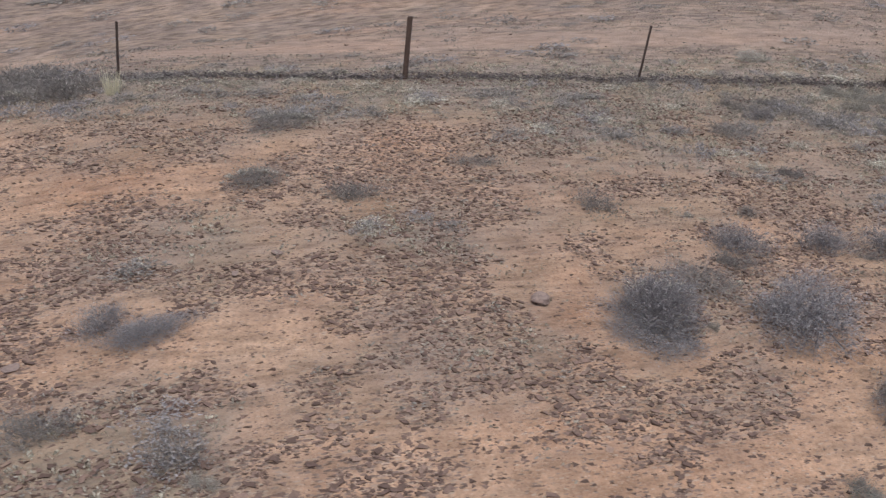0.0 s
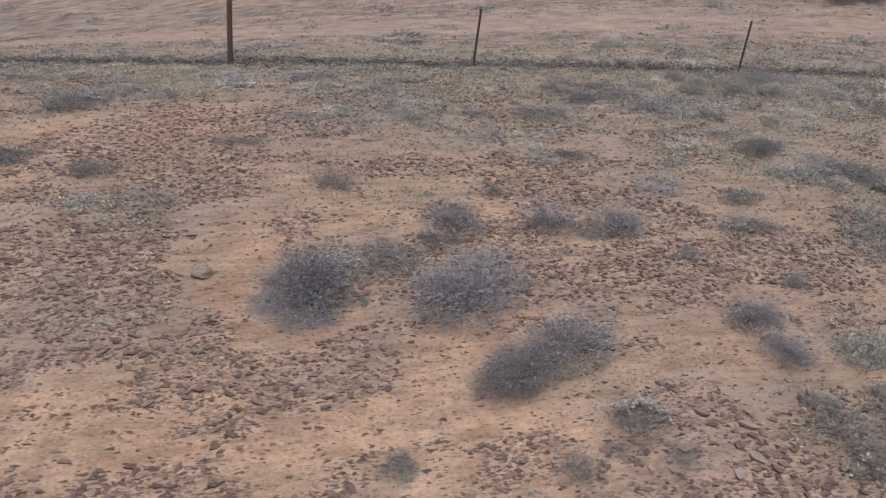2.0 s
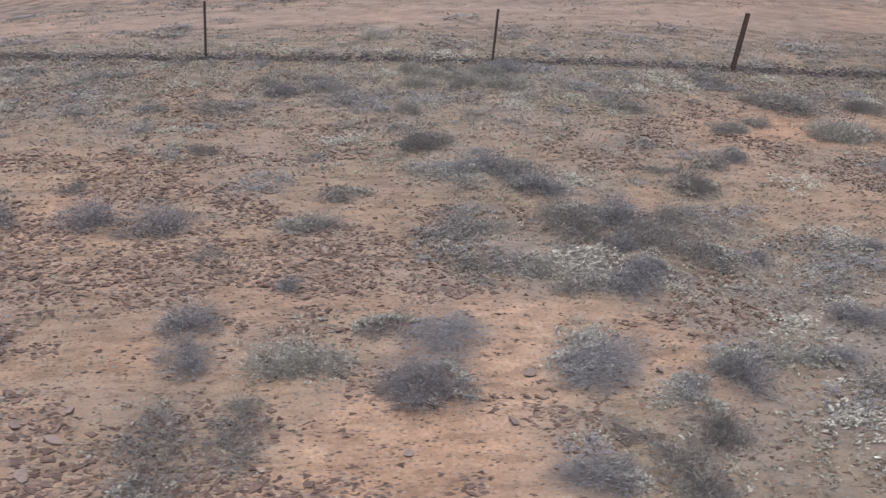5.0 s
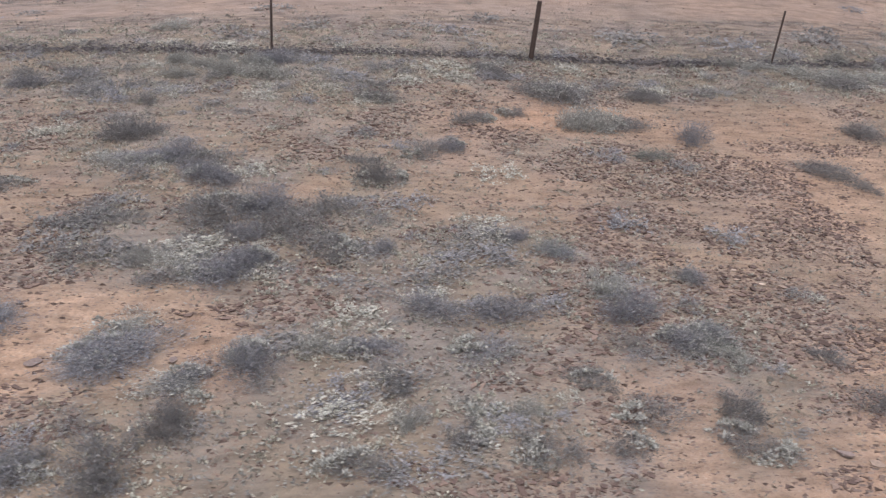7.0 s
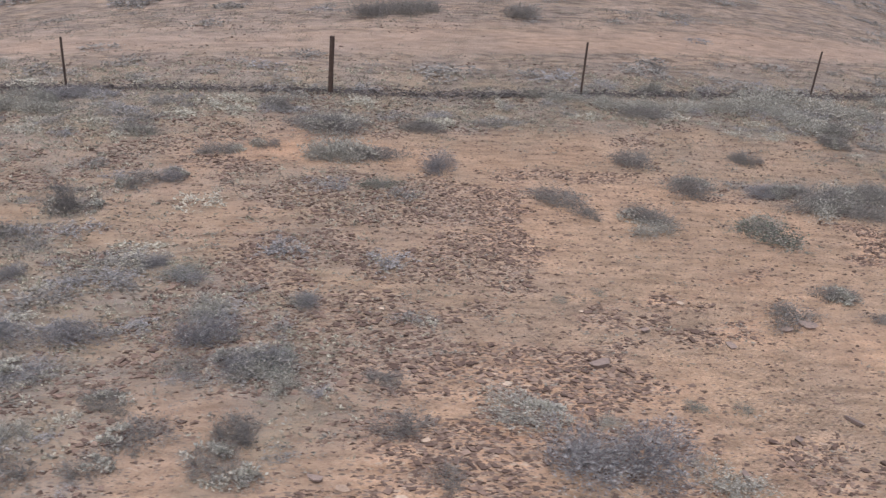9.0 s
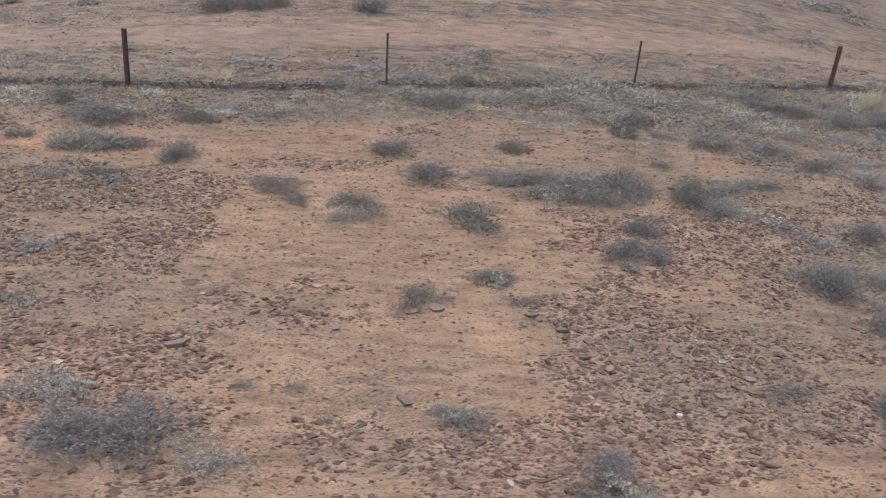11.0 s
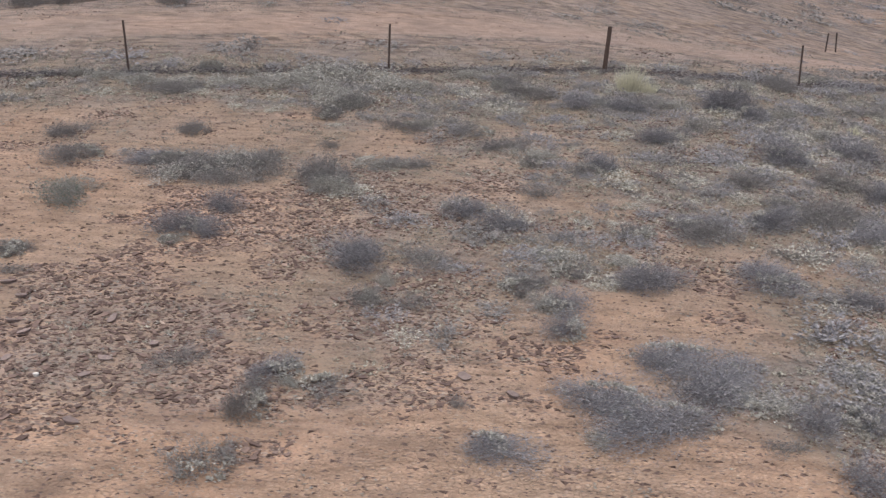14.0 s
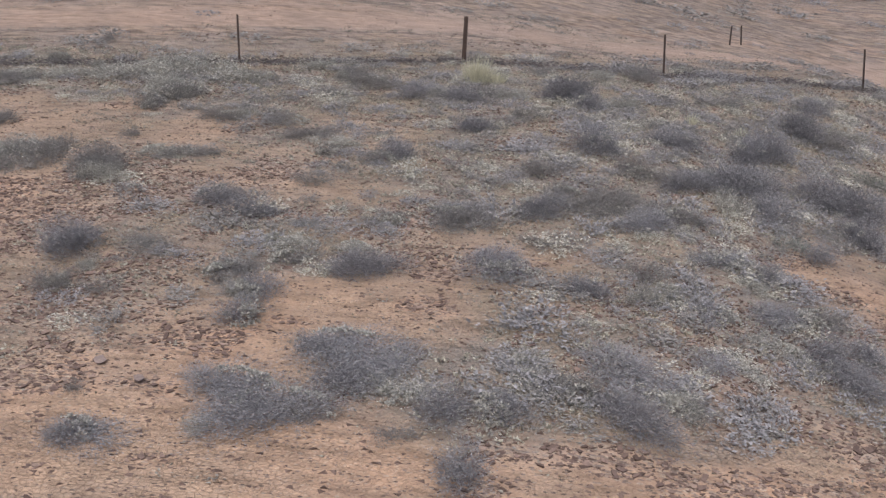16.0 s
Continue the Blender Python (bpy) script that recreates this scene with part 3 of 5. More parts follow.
def tubes(paths, radii, sides=3):
    """Tapered tubes along rows of points: paths (n, k, 3), radii (n, k)."""
    n, k, _ = paths.shape
    along = np.gradient(paths, axis=1)
    along /= np.linalg.norm(along, axis=2, keepdims=True) + 1e-9
    ref = np.where(np.abs(along[..., 2:3]) > 0.9, np.array([1.0, 0, 0]), np.array([0, 0, 1.0]))
    u = np.cross(along, ref)
    u /= np.linalg.norm(u, axis=2, keepdims=True) + 1e-9
    v = np.cross(along, u)
    ang = np.arange(sides) * 2 * np.pi / sides
    ring = u[:, :, None] * np.cos(ang)[:, None] + v[:, :, None] * np.sin(ang)[:, None]
    verts = paths[:, :, None] + ring * radii[:, :, None, None]
    idx = np.arange(n * k * sides).reshape(n, k, sides)
    nxt = np.roll(idx, -1, axis=2)
    faces = np.stack([idx[:, :-1], nxt[:, :-1], nxt[:, 1:], idx[:, 1:]], -1)
    return verts.reshape(-1, 3), faces.reshape(-1, 4)


def leaves(at, aim, length, width, rng):
    """Small pointed leaves, folded along the middle: two faces each."""
    n = len(at)
    side = np.cross(aim, rng.normal(size=(n, 3)))
    side /= np.linalg.norm(side, axis=1, keepdims=True) + 1e-9
    lift = np.cross(side, aim)
    length, width = np.asarray(length).reshape(-1, 1), np.asarray(width).reshape(-1, 1)
    tip = at + aim * length
    mid = at + aim * length * 0.5
    verts = np.stack([at, mid + side * width + lift * width * 0.4, tip, mid - side * width + lift * width * 0.4], 1)
    i = np.arange(n)[:, None] * 4
    faces = np.concatenate([i + np.array([[0, 1, 2]]), i + np.array([[0, 2, 3]])])
    return verts.reshape(-1, 3), faces


def slivers(at, aim, length, width, rng):
    """Fine twigs: one narrow pointed face each."""
    n = len(at)
    side = np.cross(aim, rng.normal(size=(n, 3)))
    side /= np.linalg.norm(side, axis=1, keepdims=True) + 1e-9
    length, width = np.asarray(length).reshape(-1, 1), np.asarray(width).reshape(-1, 1)
    verts = np.stack([at - side * width, at + side * width, at + aim * length], 1)
    return verts.reshape(-1, 3), np.arange(3 * n).reshape(-1, 3)


def dome_points(rng, count, lobes, flat):
    """Points on the uneven crown of a shrub one metre wide, made of several lobes."""
    pick = rng.randint(len(lobes), size=count)
    c = lobes[pick]
    d = rng.normal(size=(count, 3))
    d[:, 2] = np.abs(d[:, 2]) * 0.9 + 0.05
    d /= np.linalg.norm(d, axis=1, keepdims=True)
    r = c[:, 3] * (0.80 + 0.22 * rng.rand(count))
    p = np.stack([c[:, 0] + d[:, 0] * r, c[:, 1] + d[:, 1] * r, c[:, 2] + d[:, 2] * r * flat], 1)
    p[:, 2] = np.maximum(p[:, 2], 0.015)
    return p


def shrub_meshes(seed, spray, leaf_count, leaf_size, height, lobe_count, twig_mat, leaf_mat, core=0.30, leaf_width=0.24, stems=26, fine=0.0026):
    """The twigs and the foliage of one shrub, one metre wide and of the given height: a haze of fine twigs over a few stems."""
    rng = np.random.RandomState(seed)
    ang = rng.rand(lobe_count) * 2 * np.pi
    rad = (0.56 - core) * np.sqrt(rng.rand(lobe_count))
    lobes = np.stack([np.cos(ang) * rad, np.sin(ang) * rad, 0 * ang, core * (0.42 + 0.7 * rng.rand(lobe_count))], 1)
    lobes[0, :2] *= 0.3
    lobes[0, 3] = core
    # stems fan out of the root and bend up to the crown
    ends = dome_points(rng, stems, lobes, height / 0.34)
    ends[:, 2] = np.minimum(ends[:, 2], height * (0.7 + 0.3 * rng.rand(stems)))
    root = rng.normal(size=(stems, 3)) * np.array([0.09, 0.09, 0.0])
    t = np.linspace(0, 1, 4)[None, :, None]
    path = root[:, None] + (ends - root)[:, None] * t + rng.normal(size=(stems, 1, 3)) * 0.04 * np.sin(np.pi * t)
    path = path + np.array([0, 0, 1.0]) * (0.18 * height * np.sin(np.pi * t))
    path[:, :, 2] = np.maximum(path[:, :, 2], 0.004)
    r = (0.0026 + 0.002 * rng.rand(stems, 1)) * np.array([[1.3, 1.0, 0.7, 0.3]])
    tv, tf = tubes(path, r)
    # fine twigs fill the crown, closest in its outer shell, and stand out of it on all sides
    tip = dome_points(rng, spray, lobes, height / 0.34)
    inner = tip * (0.50 + 0.50 * np.sqrt(rng.rand(spray, 1))) + rng.normal(size=(spray, 3)) * 0.022
    inner[:, 2] = np.maximum(inner[:, 2], 0.004)
    aim = inner * np.array([0.8, 0.8, 0.6]) + rng.normal(size=(spray, 3)) * 0.16 + np.array([0, 0, 0.12])
    aim /= np.linalg.norm(aim, axis=1, keepdims=True) + 1e-9
    sv, sf = slivers(inner, aim, 0.035 + 0.055 * rng.rand(spray), fine * (0.7 + 0.7 * rng.rand(spray)), rng)
    tverts = np.concatenate([tv, sv])
    tfaces = tf.tolist() + (sf + len(tv)).tolist()
    # leaves in small bunches on those twigs
    own = rng.randint(spray, size=leaf_count)
    base = inner[own] + aim[own] * (0.10 * rng.rand(leaf_count, 1)) + rng.normal(size=(leaf_count, 3)) * 0.010
    base[:, 2] = np.maximum(base[:, 2], 0.006)
    point = aim[own] + rng.normal(size=(leaf_count, 3)) * 0.6
    point /= np.linalg.norm(point, axis=1, keepdims=True) + 1e-9
    size = leaf_size * (0.6 + 0.8 * rng.rand(leaf_count))
    lv, lf = leaves(base, point, size, size * leaf_width, rng)
    # brought to one metre across and to the given height
    reach = np.percentile(np.abs(sv[:, :2]), 93, axis=0)
    fit = np.array([0.5 / reach[0], 0.5 / reach[1], height / np.percentile(sv[:, 2], 96)])
    return mesh_of("branchwork", tverts * fit, tfaces, twig_mat), mesh_of("foliage", lv * fit, lf, leaf_mat)


SHRUB_LABELS = {
    "blue": "dome-shaped twiggy blue-grey saltbush growing on stony earth",
    "low": "low spreading half-dry grey shrub hugging the stony ground",
    "pale": "small silvery white-leaved saltbush beside grey shrubs",
    "green": "small low grey-green shrublet on bare red earth",
}
SHRUB_GROUPS = {"blue": "blue-grey saltbushes", "low": "low dry shrubs", "pale": "silvery saltbushes", "green": "grey-green shrublets"}
SHRUB_HEIGHT = {"blue": 0.42, "low": 0.28, "pale": 0.34, "green": 0.28}
SHRUB_KINDS = {
    "blue": [shrub_meshes(100 + i, 2100, 1500, 0.023, 0.42, 7 + i % 3, TWIG_BLUE, LEAF_BLUE, stems=20, fine=0.0022) for i in range(6)],
    "low": [shrub_meshes(200 + i, 1100, 1100, 0.026, 0.28, 12 + i % 4, TWIG_DRY, LEAF_DRY, 0.2, stems=16, fine=0.0022) for i in range(6)],
    "blue_large": [shrub_meshes(150 + i, 4600, 4000, 0.016, 0.42, 8 + i % 3, TWIG_BLUE, LEAF_BLUE, stems=30, fine=0.0017) for i in range(4)],
    "low_large": [shrub_meshes(250 + i, 2300, 2000, 0.020, 0.28, 14 + i % 4, TWIG_DRY, LEAF_DRY, 0.2, stems=24, fine=0.0016) for i in range(4)],
    "pale": [shrub_meshes(300 + i, 1000, 1900, 0.021, 0.34, 12 + i % 3, TWIG_PALE, LEAF_PALE, 0.2, 0.32, stems=16) for i in range(4)],
    "green": [shrub_meshes(400 + i, 900, 900, 0.026, 0.28, 5 + i % 2, TWIG_PALE, LEAF_GREEN) for i in range(2)],
}
shrub_rng = random.Random(5)


def shrub(kind, x, y, wide, deep, high):
    """A shrub of that kind, so wide along the slope, so deep and so high, rooted at x, y."""
    large = wide > 0.85 and kind in ("blue", "low")
    twigs, foliage = shrub_rng.choice(SHRUB_KINDS[kind + "_large" if large else kind])
    root = thing("shrub", x, y, SHRUB_LABELS[kind], "shrub", SHRUB_GROUPS[kind], 0.02)
    # the crown leans with the slope
    dx = float(hill(x + 0.3, y) - hill(x - 0.3, y)) / 0.6
    dy = float(hill(x, y + 0.3) - hill(x, y - 0.3)) / 0.6
    tilt = Vector((0, 0, 1)).rotation_difference(Vector((-0.6 * dx, -0.8 * dy, 1)).normalized()).to_matrix().to_4x4()
    turn = Matrix.Rotation(radians(shrub_rng.uniform(-12, 12)), 4, "Z")
    spin = Matrix.Rotation(shrub_rng.uniform(0, 6.28), 4, "Z")
    size = Matrix.Diagonal((wide, deep, high / SHRUB_HEIGHT[kind], 1))
    root.matrix_basis = Matrix.Translation(root.location) @ tilt @ turn @ size @ spin
    tagged(part("branchwork", twigs, root), kind="stuff")
    tagged(part("foliage", foliage, root), kind="stuff")
    return root


# ---- shrubs, from west to east: x, y, width, depth, height ----
BLUE_SHRUBS_A = [
    (-4.36, -7.41, 0.66, 0.30, 0.25), (-3.81, -7.57, 0.87, 0.39, 0.15), (1.76, -8.54, 1.13, 0.51, 0.17), (1.93, -8.22, 1.10, 0.56, 0.46),
    (3.58, -8.60, 1.58, 0.71, 0.39), (3.80, -6.97, 0.84, 0.38, 0.34), (4.03, -9.97, 1.04, 0.47, 0.41), (4.67, -9.58, 0.83, 0.69, 0.35),
    (5.13, -7.12, 0.74, 0.49, 0.31), (6.12, -7.23, 0.73, 0.58, 0.31), (6.94, -9.39, 0.63, 0.46, 0.26), (7.00, -9.91, 0.53, 0.47, 0.22),
    (7.91, -8.71, 0.35, 0.18, 0.15), (9.41, -10.50, 0.90, 0.43, 0.38), (9.69, -9.57, 0.95, 0.43, 0.16), (10.38, -5.66, 0.95, 0.43, 0.15),
    (10.77, -5.61, 0.73, 0.33, 0.27), (10.80, -11.62, 0.71, 0.32, 0.20), (11.32, -10.15, 1.10, 0.49, 0.17), (11.47, -6.30, 0.92, 0.41, 0.23),
]
BLUE_SHRUBS_B = [
    (11.86, -1.27, 1.02, 0.46, 0.19), (12.22, -8.79, 0.73, 0.34, 0.31), (12.26, -8.02, 0.53, 0.28, 0.22), (12.40, -7.32, 0.80, 0.37, 0.34),
    (12.70, -10.47, 0.51, 0.49, 0.32), (13.89, -10.27, 0.66, 0.30, 0.14), (14.05, -8.34, 0.37, 0.20, 0.16), (14.67, -9.66, 0.72, 0.32, 0.21),
    (15.17, -10.27, 0.74, 0.33, 0.11), (15.25, -5.28, 0.44, 0.42, 0.19), (15.43, -9.77, 0.78, 0.35, 0.27), (15.81, -8.16, 0.31, 0.16, 0.13),
    (15.95, -8.12, 0.31, 0.26, 0.13), (16.93, -9.80, 0.75, 0.39, 0.32), (17.34, -10.26, 0.47, 0.35, 0.20), (17.73, -10.17, 0.58, 0.26, 0.21),
    (18.03, -9.06, 0.32, 0.31, 0.15), (19.94, -4.53, 0.76, 0.36, 0.32), (20.98, -11.52, 0.76, 0.60, 0.32), (21.69, -11.56, 0.76, 0.72, 0.41),
]
BLUE_SHRUBS_C = [
    (24.92, -11.13, 0.62, 0.28, 0.16), (26.29, -5.00, 0.97, 0.44, 0.15), (26.47, -11.84, 0.56, 0.25, 0.20), (27.76, -7.71, 0.80, 0.36, 0.33),
    (28.27, -7.80, 0.62, 0.30, 0.26), (28.29, -6.97, 0.66, 0.33, 0.28), (30.06, -10.87, 0.65, 0.29, 0.18), (30.73, -8.43, 0.86, 0.59, 0.36),
    (32.31, -6.84, 0.81, 0.36, 0.29), (32.52, -11.86, 0.44, 0.32, 0.19), (32.74, -11.82, 0.78, 0.35, 0.15), (32.96, -7.25, 0.78, 0.44, 0.33),
    (33.58, -9.86, 0.58, 0.38, 0.24), (33.66, -9.36, 0.60, 0.48, 0.25), (33.88, -11.14, 1.06, 0.48, 0.25), (34.47, -11.42, 1.31, 0.59, 0.22),
    (34.64, -10.43, 0.63, 0.28, 0.23), (34.97, -10.30, 1.03, 0.46, 0.15), (35.03, -8.69, 0.97, 0.44, 0.29), (35.04, -10.92, 0.65, 0.41, 0.27),
]
BLUE_SHRUBS_D = [
    (35.05, -1.38, 0.80, 0.48, 0.33), (35.55, -10.57, 1.13, 0.51, 0.17), (36.26, -11.30, 0.68, 0.31, 0.28), (36.48, -12.01, 0.68, 0.31, 0.28),
    (36.54, -3.19, 0.95, 0.43, 0.26), (36.83, -8.43, 1.11, 0.50, 0.25), (36.90, -11.21, 0.62, 0.36, 0.26), (37.32, -10.69, 0.57, 0.26, 0.10),
    (37.63, -6.67, 0.89, 0.40, 0.32), (38.07, -8.89, 0.76, 0.34, 0.27), (38.26, -11.17, 0.95, 0.43, 0.34), (38.34, -10.38, 1.17, 0.53, 0.18),
    (38.67, -1.19, 1.13, 0.52, 0.48), (38.94, -3.93, 1.08, 0.48, 0.42), (39.13, -1.71, 0.58, 0.55, 0.29), (39.45, -6.72, 1.02, 0.46, 0.18),
    (39.52, -9.93, 0.76, 0.34, 0.11), (39.79, -8.94, 0.77, 0.35, 0.14), (40.41, -7.57, 1.00, 0.45, 0.15), (40.67, -3.45, 1.11, 0.50, 0.29),
]
BLUE_SHRUBS_E = [
    (40.79, -8.76, 1.01, 0.46, 0.19), (40.80, -5.02, 1.16, 0.52, 0.24), (41.19, -9.42, 0.74, 0.36, 0.31), (41.41, -9.82, 0.90, 0.41, 0.26),
    (41.87, -9.32, 0.58, 0.55, 0.25), (41.89, -5.77, 0.80, 0.62, 0.33), (42.00, -4.77, 1.39, 0.63, 0.33), (42.22, -6.90, 0.74, 0.33, 0.27),
    (42.68, -3.21, 1.31, 0.59, 0.43), (43.28, -4.69, 1.19, 0.54, 0.39), (43.58, -5.92, 0.87, 0.72, 0.37), (43.96, -4.93, 1.15, 0.58, 0.48),
    (45.14, -0.06, 1.00, 0.45, 0.27),
]
LOW_SHRUBS_A = [
    (-8.04, 1.95, 1.28, 1.21, 0.33), (-7.76, 0.65, 0.91, 0.86, 0.29), (-6.78, 0.39, 1.46, 0.99, 0.37), (-4.64, -8.80, 0.73, 0.46, 0.18),
    (-3.30, -9.45, 0.64, 0.38, 0.16), (-2.90, -4.21, 0.92, 0.41, 0.17), (-2.54, -2.10, 1.23, 0.55, 0.18), (-1.45, -4.87, 0.73, 0.33, 0.16),
    (0.66, -4.03, 0.76, 0.34, 0.11), (2.19, -5.70, 0.71, 0.40, 0.18), (2.69, -10.80, 0.30, 0.23, 0.08), (2.87, -7.74, 1.01, 0.45, 0.15),
    (3.54, -7.37, 0.57, 0.33, 0.14), (4.27, -11.11, 0.48, 0.27, 0.12), (4.58, -6.06, 0.38, 0.19, 0.10), (4.62, -10.92, 0.20, 0.19, 0.07),
    (4.98, -10.62, 0.59, 0.43, 0.15), (5.22, -11.07, 0.39, 0.35, 0.10), (5.72, -7.42, 0.50, 0.22, 0.07), (5.93, -3.14, 0.85, 0.38, 0.17),
]
LOW_SHRUBS_B = [
    (6.15, -4.92, 0.47, 0.25, 0.12), (6.82, -8.02, 0.36, 0.33, 0.09), (6.95, -1.98, 0.82, 0.37, 0.17), (6.97, -10.85, 0.74, 0.43, 0.18),
    (7.06, -11.37, 0.64, 0.37, 0.16), (7.66, -10.98, 0.61, 0.28, 0.10), (7.67, -10.68, 0.51, 0.46, 0.13), (7.81, -1.77, 0.75, 0.34, 0.11),
    (8.44, -11.70, 0.34, 0.24, 0.09), (9.09, -9.52, 0.75, 0.34, 0.13), (9.63, -3.31, 0.53, 0.37, 0.13), (10.33, -8.34, 0.78, 0.35, 0.12),
    (10.44, -7.50, 0.69, 0.31, 0.10), (11.02, -11.59, 0.47, 0.35, 0.12), (11.22, -5.78, 0.66, 0.47, 0.17), (11.31, -11.17, 0.56, 0.25, 0.08),
    (11.46, -8.83, 0.75, 0.34, 0.11), (11.74, -11.64, 0.91, 0.42, 0.23), (12.08, -10.88, 0.54, 0.24, 0.08), (13.24, -7.31, 0.80, 0.45, 0.20),
]
LOW_SHRUBS_C = [
    (13.82, -11.79, 0.67, 0.30, 0.15), (13.90, -6.41, 0.44, 0.42, 0.34), (13.98, -3.18, 0.89, 0.40, 0.14), (14.13, -10.77, 0.56, 0.25, 0.14),
    (14.20, -6.33, 0.49, 0.44, 0.12), (14.75, -5.52, 0.69, 0.42, 0.17), (14.83, -11.48, 0.46, 0.30, 0.12), (15.57, -11.68, 0.71, 0.32, 0.16),
    (15.64, -4.11, 0.74, 0.33, 0.15), (15.95, -3.95, 0.43, 0.41, 0.11), (16.20, -10.84, 0.52, 0.28, 0.13), (16.32, -11.66, 0.45, 0.23, 0.11),
    (16.49, -1.49, 0.91, 0.48, 0.18), (16.57, -3.65, 0.55, 0.31, 0.14), (16.67, -11.29, 0.68, 0.31, 0.15), (16.87, -10.27, 0.63, 0.28, 0.11),
    (17.50, -2.50, 1.32, 0.60, 0.20), (17.58, -11.15, 0.34, 0.21, 0.08), (17.59, -11.32, 0.38, 0.37, 0.19), (17.63, -11.77, 0.57, 0.26, 0.11),
]
LOW_SHRUBS_D = [
    (18.66, -4.02, 1.10, 0.50, 0.17), (19.01, -10.48, 0.44, 0.29, 0.11), (19.26, -11.17, 0.62, 0.36, 0.15), (19.66, -2.47, 0.86, 0.39, 0.19),
    (19.67, -11.77, 0.42, 0.29, 0.11), (22.00, -5.63, 1.10, 0.50, 0.17), (22.47, -6.23, 0.43, 0.33, 0.11), (23.44, -6.24, 0.87, 0.39, 0.19),
    (23.97, -3.73, 0.98, 0.44, 0.19), (24.51, -9.04, 0.77, 0.39, 0.19), (24.76, -5.07, 0.95, 0.77, 0.24), (25.50, -8.49, 0.53, 0.26, 0.13),
    (25.72, -8.53, 0.41, 0.31, 0.10), (25.95, -9.04, 0.47, 0.21, 0.07), (26.25, -12.09, 0.64, 0.29, 0.16), (26.39, -12.25, 0.32, 0.30, 0.08),
    (26.40, -3.52, 0.54, 0.31, 0.13), (26.62, -3.61, 0.53, 0.51, 0.19), (26.77, -5.12, 0.91, 0.41, 0.18), (27.68, -4.99, 0.81, 0.37, 0.12),
]
LOW_SHRUBS_E = [
    (28.04, -5.81, 1.23, 0.55, 0.18), (28.52, -4.83, 0.66, 0.32, 0.16), (28.98, -10.70, 0.66, 0.30, 0.11), (29.08, -2.43, 0.44, 0.42, 0.20),
    (29.23, -2.29, 0.52, 0.38, 0.13), (29.32, -2.49, 0.51, 0.49, 0.17), (29.52, -4.07, 0.40, 0.38, 0.12), (29.72, -12.22, 0.73, 0.37, 0.18),
    (29.79, -5.58, 0.92, 0.87, 0.29), (29.92, -11.49, 0.42, 0.40, 0.26), (29.94, -11.12, 0.44, 0.26, 0.11), (30.77, -11.10, 0.69, 0.31, 0.10),
    (30.84, -2.92, 0.49, 0.46, 0.17), (31.00, -9.37, 0.49, 0.47, 0.18), (31.17, -4.97, 0.96, 0.43, 0.14), (31.23, -3.03, 0.68, 0.36, 0.17),
    (31.62, -9.41, 0.69, 0.31, 0.11), (31.69, -8.34, 0.96, 0.43, 0.14), (32.22, -11.21, 0.28, 0.15, 0.07), (33.18, -3.95, 1.14, 0.51, 0.17),
]
LOW_SHRUBS_F = [
    (33.22, -8.94, 0.71, 0.32, 0.16), (33.37, 0.05, 0.73, 0.35, 0.18), (33.73, -5.94, 0.80, 0.36, 0.16), (33.73, -4.67, 0.54, 0.38, 0.14),
    (33.84, -0.73, 1.27, 0.57, 0.25), (33.94, -8.47, 0.64, 0.29, 0.11), (34.71, -4.94, 0.64, 0.42, 0.16), (34.81, -11.39, 0.53, 0.31, 0.13),
    (35.10, -7.23, 0.72, 0.32, 0.13), (35.76, -11.63, 0.48, 0.21, 0.08), (36.42, -7.20, 0.93, 0.72, 0.23), (36.67, -1.10, 1.34, 0.60, 0.20),
    (37.59, -7.65, 0.73, 0.33, 0.11), (37.72, -2.46, 0.76, 0.41, 0.19), (37.82, -5.22, 0.83, 0.41, 0.21), (38.05, -6.04, 0.70, 0.45, 0.18),
    (38.49, -6.47, 0.75, 0.55, 0.19), (38.93, -10.81, 0.81, 0.37, 0.12), (39.18, -6.04, 0.54, 0.49, 0.13), (39.73, -4.93, 0.95, 0.43, 0.22),
]
LOW_SHRUBS_G = [
    (40.83, 0.91, 1.04, 0.53, 0.26), (41.51, -8.70, 0.79, 0.36, 0.17), (42.59, 1.95, 1.14, 0.61, 0.21), (42.76, -0.63, 0.69, 0.40, 0.17),
    (44.72, -1.88, 1.03, 0.62, 0.26),
]
PALE_SHRUBS_A = [
    (-3.08, -9.78, 0.31, 0.14, 0.09), (2.51, -8.59, 0.13, 0.12, 0.10), (4.31, -11.07, 0.29, 0.13, 0.04), (6.84, -10.56, 0.17, 0.14, 0.05),
    (7.93, -10.05, 0.61, 0.46, 0.20), (8.05, -10.08, 0.28, 0.27, 0.14), (8.26, -10.07, 0.69, 0.44, 0.22), (9.06, 0.87, 0.97, 0.44, 0.15),
    (9.64, -10.10, 0.23, 0.13, 0.07), (9.75, -1.30, 0.49, 0.26, 0.20), (9.86, -2.04, 0.66, 0.31, 0.21), (9.87, -5.72, 0.89, 0.40, 0.13),
    (10.27, -1.47, 0.52, 0.28, 0.15), (10.60, -1.17, 0.38, 0.20, 0.13), (10.66, -1.63, 0.52, 0.28, 0.16), (10.75, -1.99, 0.73, 0.44, 0.23),
    (10.89, -11.58, 0.34, 0.15, 0.11), (11.16, -1.49, 0.55, 0.29, 0.21), (11.20, -9.67, 0.71, 0.32, 0.11), (11.46, -1.68, 0.52, 0.28, 0.23),
]
